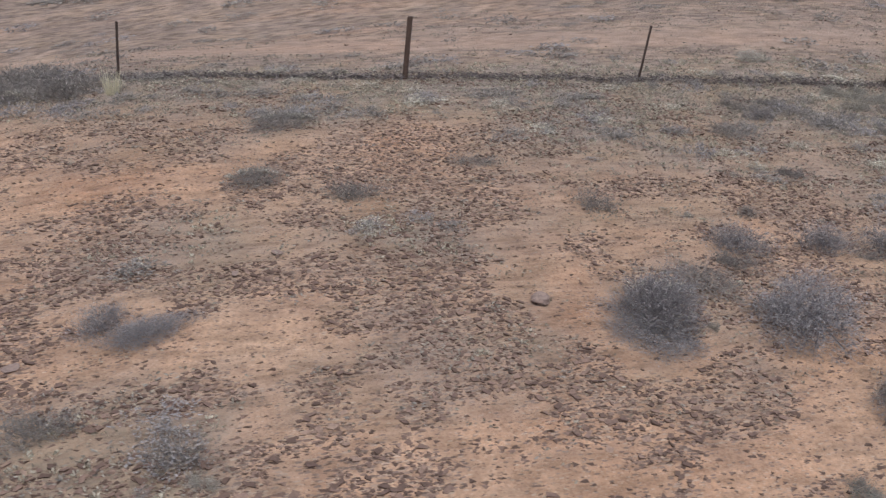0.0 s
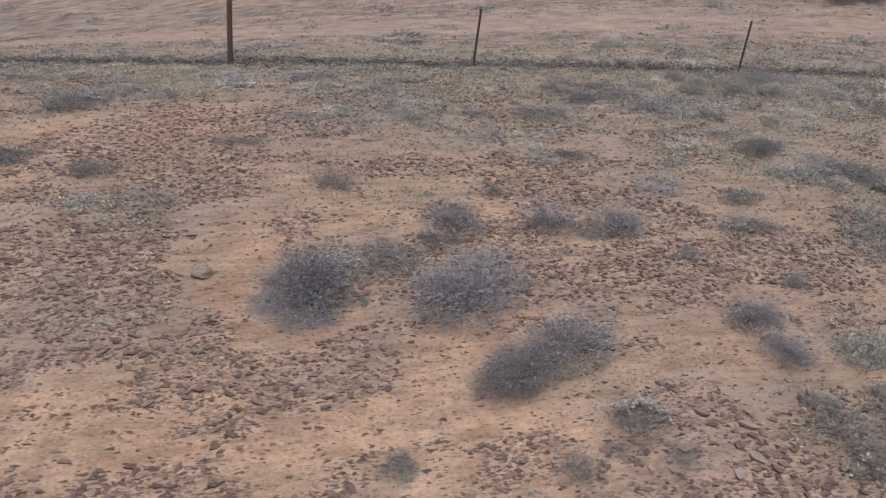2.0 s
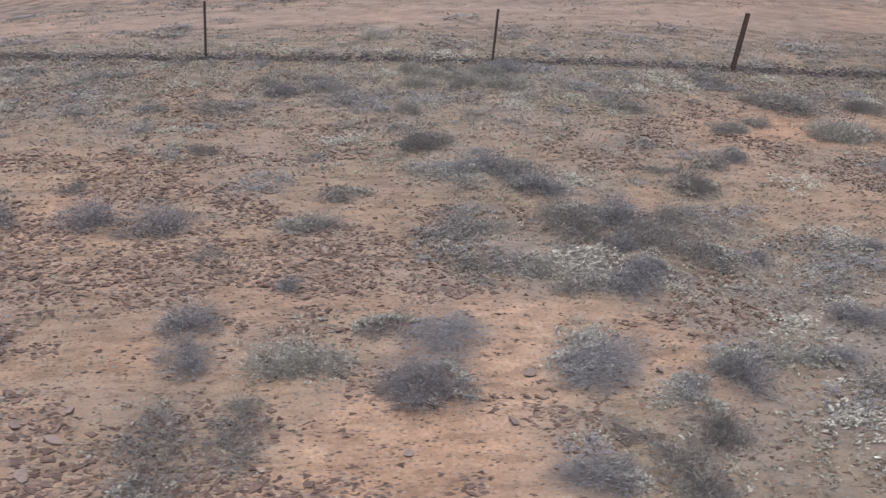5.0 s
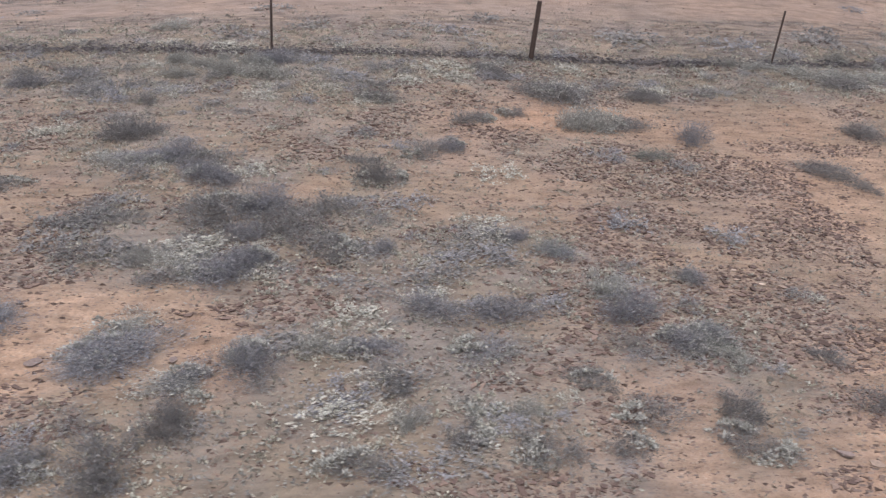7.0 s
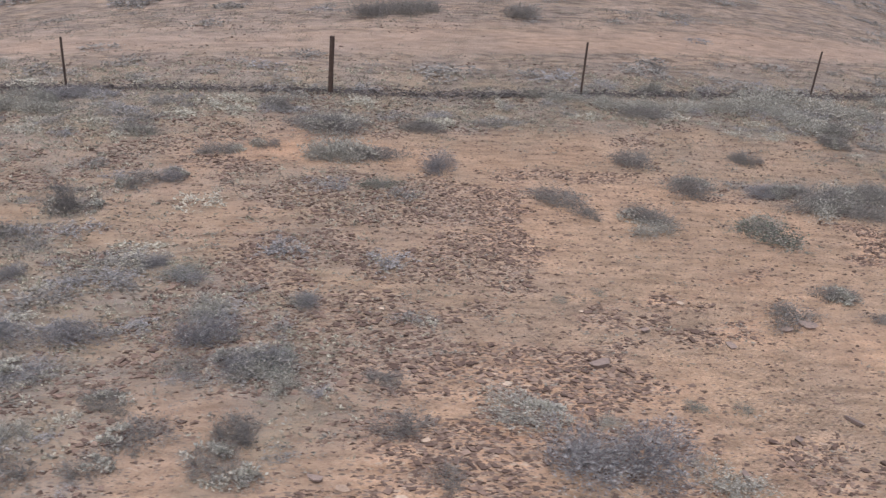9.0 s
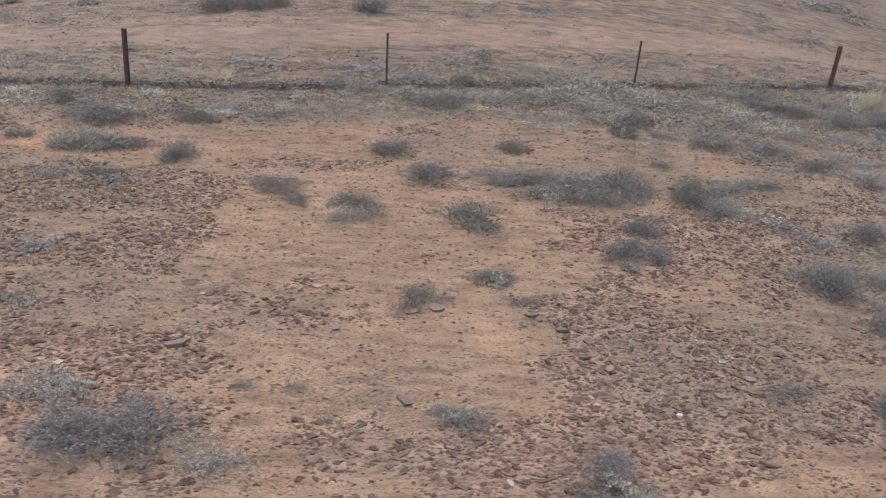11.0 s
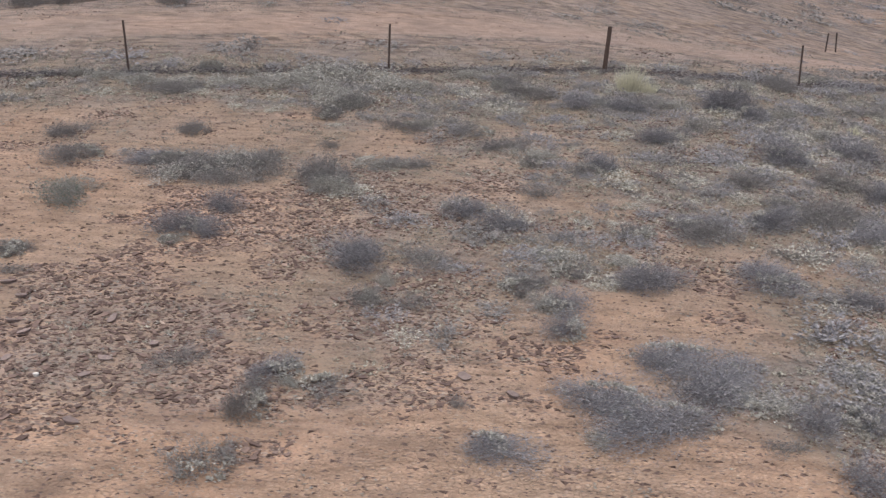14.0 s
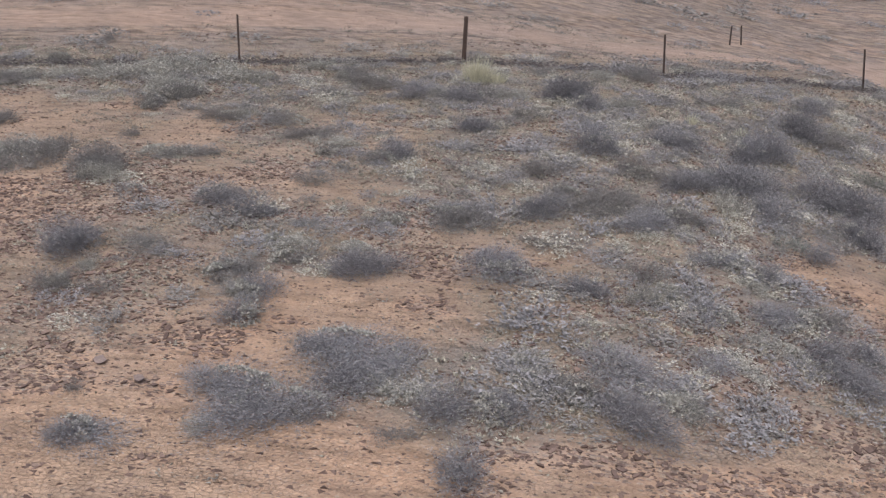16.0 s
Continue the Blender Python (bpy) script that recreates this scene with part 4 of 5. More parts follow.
PALE_SHRUBS_B = [
    (11.61, -11.75, 0.43, 0.19, 0.07), (11.62, -8.52, 0.91, 0.41, 0.14), (11.75, -2.10, 0.98, 0.44, 0.21), (12.07, -10.65, 0.70, 0.31, 0.11),
    (12.53, -10.22, 0.47, 0.21, 0.13), (13.35, -10.18, 0.47, 0.36, 0.15), (14.31, -11.34, 0.37, 0.17, 0.12), (14.98, -11.13, 0.49, 0.22, 0.07),
    (15.45, -11.22, 0.32, 0.27, 0.10), (16.75, -9.25, 0.69, 0.31, 0.20), (17.67, -10.37, 0.50, 0.30, 0.16), (17.78, -4.24, 0.75, 0.56, 0.24),
    (17.97, -10.50, 0.43, 0.32, 0.14), (18.09, -4.13, 0.65, 0.61, 0.21), (18.20, -4.14, 1.09, 0.49, 0.31), (20.53, -10.93, 0.95, 0.43, 0.14),
    (21.45, -10.99, 0.36, 0.16, 0.09), (22.45, -11.77, 0.77, 0.35, 0.15), (22.48, -0.40, 0.51, 0.27, 0.17), (23.13, -0.53, 0.97, 0.44, 0.15),
]
PALE_SHRUBS_C = [
    (23.44, -6.65, 0.76, 0.34, 0.17), (23.81, -0.17, 0.31, 0.16, 0.13), (24.18, -0.67, 1.11, 0.50, 0.17), (25.07, -0.92, 0.97, 0.43, 0.14),
    (25.50, -6.38, 0.73, 0.33, 0.23), (25.53, -0.71, 0.97, 0.44, 0.15), (25.72, 0.17, 0.54, 0.29, 0.22), (26.37, -0.78, 1.11, 0.50, 0.17),
    (26.72, -12.23, 0.51, 0.25, 0.16), (26.77, -0.00, 0.35, 0.18, 0.12), (27.16, -5.62, 1.13, 0.51, 0.17), (27.47, -0.52, 1.13, 0.51, 0.17),
    (27.85, -8.03, 0.43, 0.19, 0.09), (27.93, -5.13, 1.29, 0.58, 0.19), (28.18, -0.45, 1.42, 0.64, 0.21), (28.70, 0.03, 1.72, 0.78, 0.26),
    (28.76, -0.61, 1.13, 0.51, 0.17), (29.00, -1.14, 0.83, 0.37, 0.15), (29.37, -1.49, 1.36, 0.61, 0.20), (29.86, -6.10, 0.70, 0.48, 0.22),
]
PALE_SHRUBS_D = [
    (30.16, -6.25, 0.68, 0.39, 0.22), (30.19, -0.37, 1.73, 0.78, 0.26), (30.26, -11.03, 0.26, 0.15, 0.08), (30.38, -11.07, 0.19, 0.14, 0.06),
    (30.61, -4.98, 0.87, 0.39, 0.13), (30.97, -9.33, 0.38, 0.23, 0.12), (31.07, -0.40, 0.86, 0.39, 0.19), (31.15, -8.94, 0.36, 0.26, 0.11),
    (31.51, -2.85, 0.63, 0.28, 0.17), (32.49, 0.50, 1.05, 0.47, 0.16), (33.21, -0.20, 0.43, 0.41, 0.19), (33.31, -9.35, 0.46, 0.21, 0.14),
    (33.71, -4.28, 0.92, 0.41, 0.14), (33.77, -11.65, 0.33, 0.22, 0.10), (33.78, -7.98, 0.76, 0.34, 0.11), (34.70, -8.07, 0.50, 0.23, 0.08),
    (35.68, -1.10, 0.83, 0.37, 0.12), (35.73, -11.03, 0.76, 0.34, 0.11), (37.27, -10.43, 0.59, 0.27, 0.09), (37.29, -1.27, 0.83, 0.37, 0.18),
]
PALE_SHRUBS_E = [
    (37.70, -10.98, 0.25, 0.18, 0.08), (38.99, -8.80, 0.70, 0.31, 0.21), (39.28, -8.67, 0.41, 0.29, 0.13), (39.79, 0.55, 0.59, 0.45, 0.19),
    (39.90, -9.99, 0.69, 0.31, 0.10), (40.04, -1.53, 0.67, 0.30, 0.19), (40.43, -2.53, 0.74, 0.33, 0.14), (40.49, -9.51, 0.80, 0.36, 0.12),
    (40.77, -8.12, 0.41, 0.36, 0.13), (41.01, -4.65, 0.33, 0.31, 0.17), (41.13, -5.79, 0.75, 0.57, 0.24), (45.55, -1.25, 1.07, 0.48, 0.16),
]
GREEN_SHRUBS_A = [
    (2.69, -10.86, 0.38, 0.26, 0.09), (16.28, -8.44, 0.61, 0.27, 0.11), (17.77, -10.20, 0.49, 0.47, 0.15), (18.81, -5.42, 0.65, 0.29, 0.16),
    (21.39, -8.71, 0.27, 0.12, 0.06), (22.01, -8.57, 0.32, 0.14, 0.05), (22.48, -10.68, 0.19, 0.18, 0.06), (22.57, -10.69, 0.22, 0.17, 0.06),
    (23.11, -10.67, 0.29, 0.16, 0.07), (25.53, -6.80, 1.12, 0.51, 0.28), (41.79, -6.65, 0.66, 0.44, 0.16), (45.02, -3.33, 0.75, 0.36, 0.19),
]
BLUE_SHRUBS_H = [
    (7.15, -2.45, 0.60, 0.27, 0.20), (11.93, -8.76, 0.69, 0.31, 0.15), (12.11, -10.58, 0.50, 0.23, 0.16), (12.45, -8.58, 0.49, 0.31, 0.21),
    (16.39, -8.46, 0.60, 0.27, 0.10), (35.12, -4.68, 0.66, 0.59, 0.28), (36.22, -6.78, 0.94, 0.42, 0.15), (36.22, -1.36, 1.21, 0.54, 0.24),
    (39.14, -6.91, 0.75, 0.34, 0.15), (40.34, -5.31, 0.84, 0.38, 0.31), (40.98, -7.91, 0.41, 0.39, 0.33), (41.45, -4.90, 1.19, 0.53, 0.39),
    (42.23, -3.58, 0.95, 0.43, 0.37), (44.13, -1.71, 0.89, 0.85, 0.57),
]
LOW_SHRUBS_H = [
    (7.86, -2.08, 0.79, 0.35, 0.12), (8.12, -7.31, 0.90, 0.41, 0.14), (8.49, -6.48, 0.82, 0.37, 0.12), (9.72, -4.80, 0.95, 0.43, 0.23),
    (10.12, -7.48, 0.83, 0.38, 0.13), (11.79, -7.41, 1.15, 0.70, 0.29), (12.12, -11.27, 0.35, 0.33, 0.28), (12.70, -7.71, 0.90, 0.75, 0.23),
    (13.33, -8.34, 0.79, 0.59, 0.20), (13.70, -5.69, 0.56, 0.25, 0.08), (17.37, -11.63, 0.47, 0.37, 0.12), (17.92, -2.60, 1.64, 0.74, 0.25),
    (25.15, -1.12, 1.38, 0.62, 0.21), (27.04, -5.50, 1.56, 0.70, 0.25), (28.41, -5.31, 1.05, 0.66, 0.26), (29.69, -1.78, 1.06, 0.48, 0.26),
    (29.81, -5.87, 0.80, 0.76, 0.22), (32.44, -3.17, 0.97, 0.44, 0.16),
]
LOW_SHRUBS_I = [
    (37.53, -10.82, 0.77, 0.36, 0.19), (38.81, -6.30, 1.07, 0.57, 0.27), (39.14, -8.28, 0.75, 0.36, 0.19), (40.08, -6.49, 0.77, 0.52, 0.19),
]
PALE_SHRUBS_H = [
    (11.09, -8.39, 0.49, 0.27, 0.16), (12.66, -10.36, 0.43, 0.27, 0.14), (17.95, -9.00, 0.33, 0.26, 0.10), (29.69, -1.78, 0.53, 0.50, 0.17),
    (37.38, -10.86, 0.76, 0.34, 0.11), (38.94, -10.85, 0.45, 0.29, 0.14),
]
SHRUB_ROWS = (
    ("blue", BLUE_SHRUBS_A + BLUE_SHRUBS_B + BLUE_SHRUBS_C + BLUE_SHRUBS_D + BLUE_SHRUBS_E + BLUE_SHRUBS_H),
    ("low", LOW_SHRUBS_A + LOW_SHRUBS_B + LOW_SHRUBS_C + LOW_SHRUBS_D + LOW_SHRUBS_E + LOW_SHRUBS_F + LOW_SHRUBS_G + LOW_SHRUBS_H + LOW_SHRUBS_I),
    ("pale", PALE_SHRUBS_A + PALE_SHRUBS_B + PALE_SHRUBS_C + PALE_SHRUBS_D + PALE_SHRUBS_E + PALE_SHRUBS_H),
    ("green", GREEN_SHRUBS_A),
)
for shrub_kind, rows in SHRUB_ROWS:
    for x, y, wide, deep, high in rows:
        shrub(shrub_kind, x, y, wide, deep, high)


def far_shrubs():
    """The many small shrubs scattered over the slope behind the fence, as one mass."""
    rng = random.Random(77)
    for name, label, count, leaf_mat, twig_mat in (
        ("far_grey_shrubs", "many small grey shrubs scattered over the slope", 360, LEAF_DRY, TWIG_DARK),
        ("far_blue_shrubs", "many small blue-grey saltbushes scattered over the slope", 110, LEAF_BLUE, TWIG_DARK),
    ):
        shapes = [shrub_meshes(600 + i, 110, 170, 0.075, 0.3, 6, twig_mat, leaf_mat)[1] for i in range(4)]
        shapes = [(np.array([v.co for v in me.vertices]), np.array([p.vertices for p in me.polygons])) for me in shapes]
        verts, faces, total, placed = [], [], 0, 0
        while placed < count:
            x, off = rng.uniform(-16, 60), 0.5 + 12 * rng.random() ** 1.4
            if placed % 3 == 0:
                x, off = rng.uniform(36, 80), rng.uniform(7, 34)
            y = float(fence_y(min(x, 52))) + off
            if 2.2 < off < 4.6 and rng.random() < 0.75:
                continue
            v, f = shapes[placed % 4]
            wide = rng.uniform(0.2, 0.65) * (1.0 if off < 8 else 1.9)
            a = rng.uniform(0, 6.28)
            turn = np.array([[math.cos(a), math.sin(a), 0], [-math.sin(a), math.cos(a), 0], [0, 0, 1]])
            p = v @ turn * np.array([wide * rng.uniform(1.0, 1.8), wide * 0.8, wide * rng.uniform(0.3, 0.75)])
            p[:, 0] += x
            p[:, 1] += y
            p[:, 2] += hill(p[:, 0], p[:, 1])
            verts.append(p)
            faces.append(f + total)
            total += len(p)
            placed += 1
        tagged(new(name, mesh_of(name, np.concatenate(verts), np.concatenate(faces), leaf_mat)), label, "shrubs", kind="stuff")


far_shrubs()
for x, y, wide in ((18.4, 4.8, 1.3), (19.3, 5.1, 1.2), (20.0, 5.4, 0.9), (23.0, 4.95, 1.1), (26.3, 1.5, 0.5)):
    shrub("low", x, y, wide, wide * 0.6, wide * 0.26)


def low_scrub():
    """The carpet of small shrubs along the fence and over the eastern slope, as one mass."""
    rng = np.random.RandomState(88)
    for name, label, count, leaf_mat, seed in (
        ("grey_scrub", "carpet of small grey shrubs between the larger ones", 680, LEAF_DRY, 700),
        ("blue_scrub", "carpet of small blue-grey shrubs between the larger ones", 400, LEAF_BLUE, 710),
        ("silver_scrub", "carpet of small silvery shrubs between the larger ones", 260, CUSHION, 720),
    ):
        shapes = [shrub_meshes(seed + i, 160, 480, 0.046, 0.32, 8, TWIG_DRY, leaf_mat, 0.22)[1] for i in range(4)]
        shapes = [(np.array([v.co for v in me.vertices]), np.array([p.vertices for p in me.polygons])) for me in shapes]
        verts, faces, total, placed = [], [], 0, 0
        while placed < count:
            x, y = rng.uniform(-12, 50), rng.uniform(-12, 4)
            off = y - float(fence_y(x))
            want = max(float(litter(x, y)) - 0.47, 0) * 2.2 * (1.5 if x > 33 else 0.6)
            if abs(off) < 1.0 and x < 33:
                want *= 0.4
            if off > 0.6 or rng.rand() > want:
                continue
            v, f = shapes[placed % 4]
            wide = rng.uniform(0.2, 0.62) * (1.35 if x > 36 and leaf_mat is LEAF_BLUE else 1.0)
            a = rng.uniform(0, 6.28)
            turn = np.array([[math.cos(a), math.sin(a), 0], [-math.sin(a), math.cos(a), 0], [0, 0, 1]])
            p = v @ turn * np.array([wide * rng.uniform(0.9, 1.4), wide * 0.75, wide * rng.uniform(0.35, 0.7)])
            p[:, 0] += x
            p[:, 1] += y
            p[:, 2] += top(p[:, 0], p[:, 1])
            verts.append(p)
            faces.append(f + total)
            total += len(p)
            placed += 1
        tagged(new(name, mesh_of(name, np.concatenate(verts), np.concatenate(faces), leaf_mat)), label, "shrubs", kind="stuff")


low_scrub()

# ---- fence ----

def steel_picket_mesh(height):
    """A star picket: one Y-shaped steel section with shallow notches down its front flange."""
    bm = bmesh.new()
    rings = []
    levels = sorted([-0.12, height] + [height * q / 10 for q in range(1, 10)] + [height * q / 10 + 0.02 for q in range(1, 10)])
    for n, z in enumerate(levels):
        ring = []
        for turn in (90, 210, 330):
            a = radians(turn)
            d, s = Vector((math.cos(a), math.sin(a), 0)), Vector((-math.sin(a), math.cos(a), 0))
            reach = 0.030 - (0.005 if turn == 90 and n % 2 else 0)
            valley = Vector((math.cos(a - radians(60)), math.sin(a - radians(60)), 0)) * 0.006
            for p in (valley, d * reach - s * 0.003, d * reach + s * 0.003):
                ring.append(bm.verts.new(p + Vector((0, 0, z))))
        rings.append(ring)
    for r0, r1 in zip(rings[:-1], rings[1:]):
        for i in range(9):
            bm.faces.new((r0[i], r0[(i + 1) % 9], r1[(i + 1) % 9], r1[i]))
    bm.faces.new(rings[-1])
    me = bpy.data.meshes.new("stake")
    bm.to_mesh(me)
    me.materials.append(STEEL)
    return me


def timber_post_mesh(height, seed):
    """A thick split post, slightly tapered and out of true, with chamfered edges and a weathered top."""
    rng = random.Random(seed)
    bm = bmesh.new()
    levels = 9
    rings = []
    for i in range(levels):
        z = -0.15 + (height + 0.15) * i / (levels - 1)
        half = 0.060 - 0.005 * i / (levels - 1)
        ring = []
        for j in range(12):
            a = 2 * math.pi * j / 12
            r = half / max(abs(math.cos(a)), abs(math.sin(a))) ** 0.6 * rng.uniform(0.95, 1.04)
            ring.append(bm.verts.new((math.cos(a) * r, math.sin(a) * r * 0.9, z + (rng.uniform(-0.015, 0.015) if i == levels - 1 else 0))))
        rings.append(ring)
    for r0, r1 in zip(rings[:-1], rings[1:]):
        for j in range(12):
            bm.faces.new((r0[j], r0[(j + 1) % 12], r1[(j + 1) % 12], r1[j]))
    c = bm.verts.new((0, 0, height + 0.008))
    for j in range(12):
        bm.faces.new((rings[-1][j], rings[-1][(j + 1) % 12], c))
    me = bpy.data.meshes.new("shaft")
    bm.to_mesh(me)
    me.materials.append(TIMBER)
    return me


def bracket_mesh():
    bm = bmesh.new()
    bmesh.ops.create_cube(bm, size=1.0)
    bmesh.ops.scale(bm, vec=(0.19, 0.05, 0.012), verts=bm.verts)
    bmesh.ops.bevel(bm, geom=bm.edges[:], offset=0.003, segments=1, affect="EDGES")
    me = bpy.data.meshes.new("bracket")
    bm.to_mesh(me)
    me.materials.append(STEEL)
    return me


def timber_post(x, y, height, seed, lean=0.0, bracket=False):
    root = thing("fence_post", x, y, "thick weathered red-brown timber fence post set in stony ground", "fence post", "posts of the fence line")
    root.rotation_euler = (0, lean, 0)
    shaft = part("shaft", timber_post_mesh(height, seed), root)
    if bracket:
        plate = part("bracket", bracket_mesh(), root, "small rusted steel plate on the top")
        plate.location = (0.05, 0, height + 0.012)
    return root


def steel_picket(x, y, height, lean=0.0, label="thin rusted steel star picket of a wire fence"):
    root = thing("fence_picket", x, y, label, "fence post", "posts of the fence line")
    root.rotation_euler = (0, lean, 0)
    part("stake", steel_picket_mesh(height), root)
    return root


timber_post(0.01, 0.07, 1.28, 1, lean=radians(-2.0), bracket=True)
timber_post(17.53, -0.60, 1.30, 2, lean=radians(0.0))
timber_post(36.21, 1.28, 1.16, 3, lean=radians(-0.5))
for x, y, height, lean in ((-6.05, 1.26, 1.20, 0.0), (5.31, -0.41, 1.20, -0.5), (11.60, -0.85, 1.14, -1.5), (23.72, -0.29, 1.30, -1.5), (30.30, 0.54, 1.20, -0.5), (41.66, 1.29, 1.12, -7.5), (47.69, 2.36, 1.18, -12.0)):
    steel_picket(x, y, height, radians(lean))
for x, y, height, lean in ((45.82, 8.01, 0.66, -4.5), (46.31, 8.22, 0.68, -10.5)):
    steel_picket(x, y, height, radians(lean), "short rusted steel stake standing beside the track")


# ---- rocks and stones ----
def slab_mesh(seed, sides=7, thick=0.22):
    """A flat stone about one metre across with broken edges, its face split into two steps."""
    rng = random.Random(seed)
    bm = bmesh.new()
    radii = [rng.uniform(0.36, 0.56) for _ in range(sides)]
    turns = [2 * math.pi * (i + rng.uniform(-0.25, 0.25)) / sides for i in range(sides)]
    rings = []
    for z, shrink in ((-thick, 0.80), (thick * 0.42, 1.0), (thick * 0.52, 0.94)):
        rings.append([bm.verts.new((math.cos(a) * r * shrink, math.sin(a) * r * shrink * 0.75, z + rng.uniform(-0.04, 0.04) * thick * 4)) for a, r in zip(turns, radii)])
    for r0, r1 in zip(rings[:-1], rings[1:]):
        for j in range(sides):
            bm.faces.new((r0[j], r0[(j + 1) % sides], r1[(j + 1) % sides], r1[j]))
    bm.faces.new(rings[-1])
    me = bpy.data.meshes.new("stone")
    bm.to_mesh(me)
    return me


FLAT_ROCKS_WEST = [
    (-2.53, -6.28, 0.22), (-5.18, -7.85, 0.24), (-3.03, -6.67, 0.16), (5.65, -10.59, 0.19), (6.05, -10.78, 0.21), (5.32, -10.97, 0.25),
    (5.67, -11.28, 0.20), (6.08, -10.46, 0.16), (5.93, -11.14, 0.20), (9.19, -11.21, 0.13), (10.51, -10.25, 0.21), (11.90, -10.30, 0.15),
    (10.20, -10.92, 0.16), (18.41, -11.79, 0.21), (21.61, -10.04, 0.34), (22.39, -9.36, 0.22), (23.46, -9.63, 0.22), (24.75, -9.18, 0.31),
]
FLAT_ROCKS_EAST = [
    (24.41, -9.25, 0.23), (23.54, -11.13, 0.17), (22.68, -11.64, 0.16), (24.34, -10.88, 0.26), (26.38, -9.59, 0.23), (26.58, -10.11, 0.24),
    (26.85, -10.31, 0.20), (27.79, -10.00, 0.25), (28.51, -10.48, 0.20), (28.05, -10.76, 0.20), (27.96, -11.05, 0.18), (26.90, -10.79, 0.18),
    (32.86, -11.05, 0.23), (28.16, -11.74, 0.24), (26.02, -9.31, 0.23), (25.63, -12.23, 0.16), (27.78, -8.08, 0.28), (32.31, -10.81, 0.23),
]
for i, (x, y, wide) in enumerate(FLAT_ROCKS_WEST + FLAT_ROCKS_EAST):
    me = slab_mesh(50 + i, 7 + i % 3)
    me.materials.append(SLAB)
    rock = new("flat_rock", me)
    rock.location = (x, y, float(top(x, y)) + 0.02)
    rock.rotation_euler = (0.2 + 0.08 * math.sin(i * 3.1), 0.12 * math.cos(i * 2.3), i * 0.7)
    rock.scale = (wide * 0.95, wide * 0.72, wide * 0.42)
    tagged(rock, "flat purple-grey shale slab lying on red earth", "rock", "large flat rocks")
me = slab_mesh(99, 8, 0.3)
me.materials.append(QUARTZ)
quartz = new("quartz_stone", me)
quartz.location, quartz.scale = (27.43, -11.09, float(top(27.43, -11.09)) + 0.02), (0.08, 0.08, 0.08)
tagged(quartz, "small white quartz stone among dark shale", "rock")


def boulder_mesh(seed):
    """A worn, rounded boulder about one metre across, flatter below."""
    bm = bmesh.new()
    bmesh.ops.create_icosphere(bm, subdivisions=3, radius=0.5)
    for v in bm.verts:
        p = v.co * 2.2 + Vector((seed, 0, 0))
        v.co *= 1 + 0.30 * noise.noise(p) + 0.10 * noise.noise(p * 3)
        v.co.z *= 0.85 if v.co.z > 0 else 0.45
    me = bpy.data.meshes.new("boulder")
    bm.to_mesh(me)
    me.materials.append(SLAB)
    return me


boulder = new("boulder", boulder_mesh(3.7))
boulder.location, boulder.scale = (0.61, -7.81, float(top(0.61, -7.81)) + 0.03), (0.25, 0.21, 0.22)
tagged(boulder, "rounded purple-grey boulder lying on stony red earth", "rock", "large flat rocks")


def grass_tuft(x, y, wide, high, count, seed, label, mat):
    """A tussock of thin upright blades."""
    rng = np.random.RandomState(seed)
    root = thing("grass_tuft", x, y, label, "grass tuft", sink=0.01)
    r = wide * 0.5 * np.sqrt(rng.rand(count))
    a = rng.rand(count) * 2 * np.pi
    base = np.stack([r * np.cos(a) * 0.75, r * np.sin(a) * 0.5, 0 * r], 1)
    out = base * (0.25 + 0.6 * rng.rand(count, 1)) + rng.normal(size=(count, 3)) * 0.05 * high
    tall = high * (0.45 + 0.65 * rng.rand(count, 1)) * np.exp(-(r / wide)[:, None] ** 2)
    end = base + out * np.array([1, 1, 0]) + np.array([0, 0, 1.0]) * tall
    t = np.linspace(0, 1, 4)[None, :, None]
    path = base[:, None] + (end - base)[:, None] * t + out[:, None] * np.array([1, 1, 0]) * (t * t) * 0.4
    v, f = tubes(path, np.full((count, 1), 0.0045) * np.array([[1.0, 0.9, 0.6, 0.2]]))
    part("tussock", mesh_of("tussock", v, f, mat), root)
    return root


grass_tuft(36.57, -0.25, 0.7, 0.72, 420, 1, "pale straw-coloured dry grass tussock beside a timber post", STRAW)
grass_tuft(37.08, -0.20, 0.5, 0.36, 150, 2, "pale straw-coloured dry grass tussock beside a timber post", STRAW)
grass_tuft(41.47, -2.05, 0.3, 0.28, 70, 3, "small pale dry grass tuft among grey shrubs", STRAW)
grass_tuft(-5.91, 0.02, 0.35, 0.6, 90, 4, "bleached dead stalks standing beside the fence", STRAW)
grass_tuft(42.53, -2.30, 0.25, 0.22, 50, 5, "small pale dry grass tuft among grey shrubs", STRAW)


def scatter(count, xs, ys, chance, seed):
    rng = np.random.RandomState(seed)
    x, y = rng.uniform(*xs, count), rng.uniform(*ys, count)
    keep = rng.rand(count) < chance(x, y)
    return x[keep], y[keep], rng


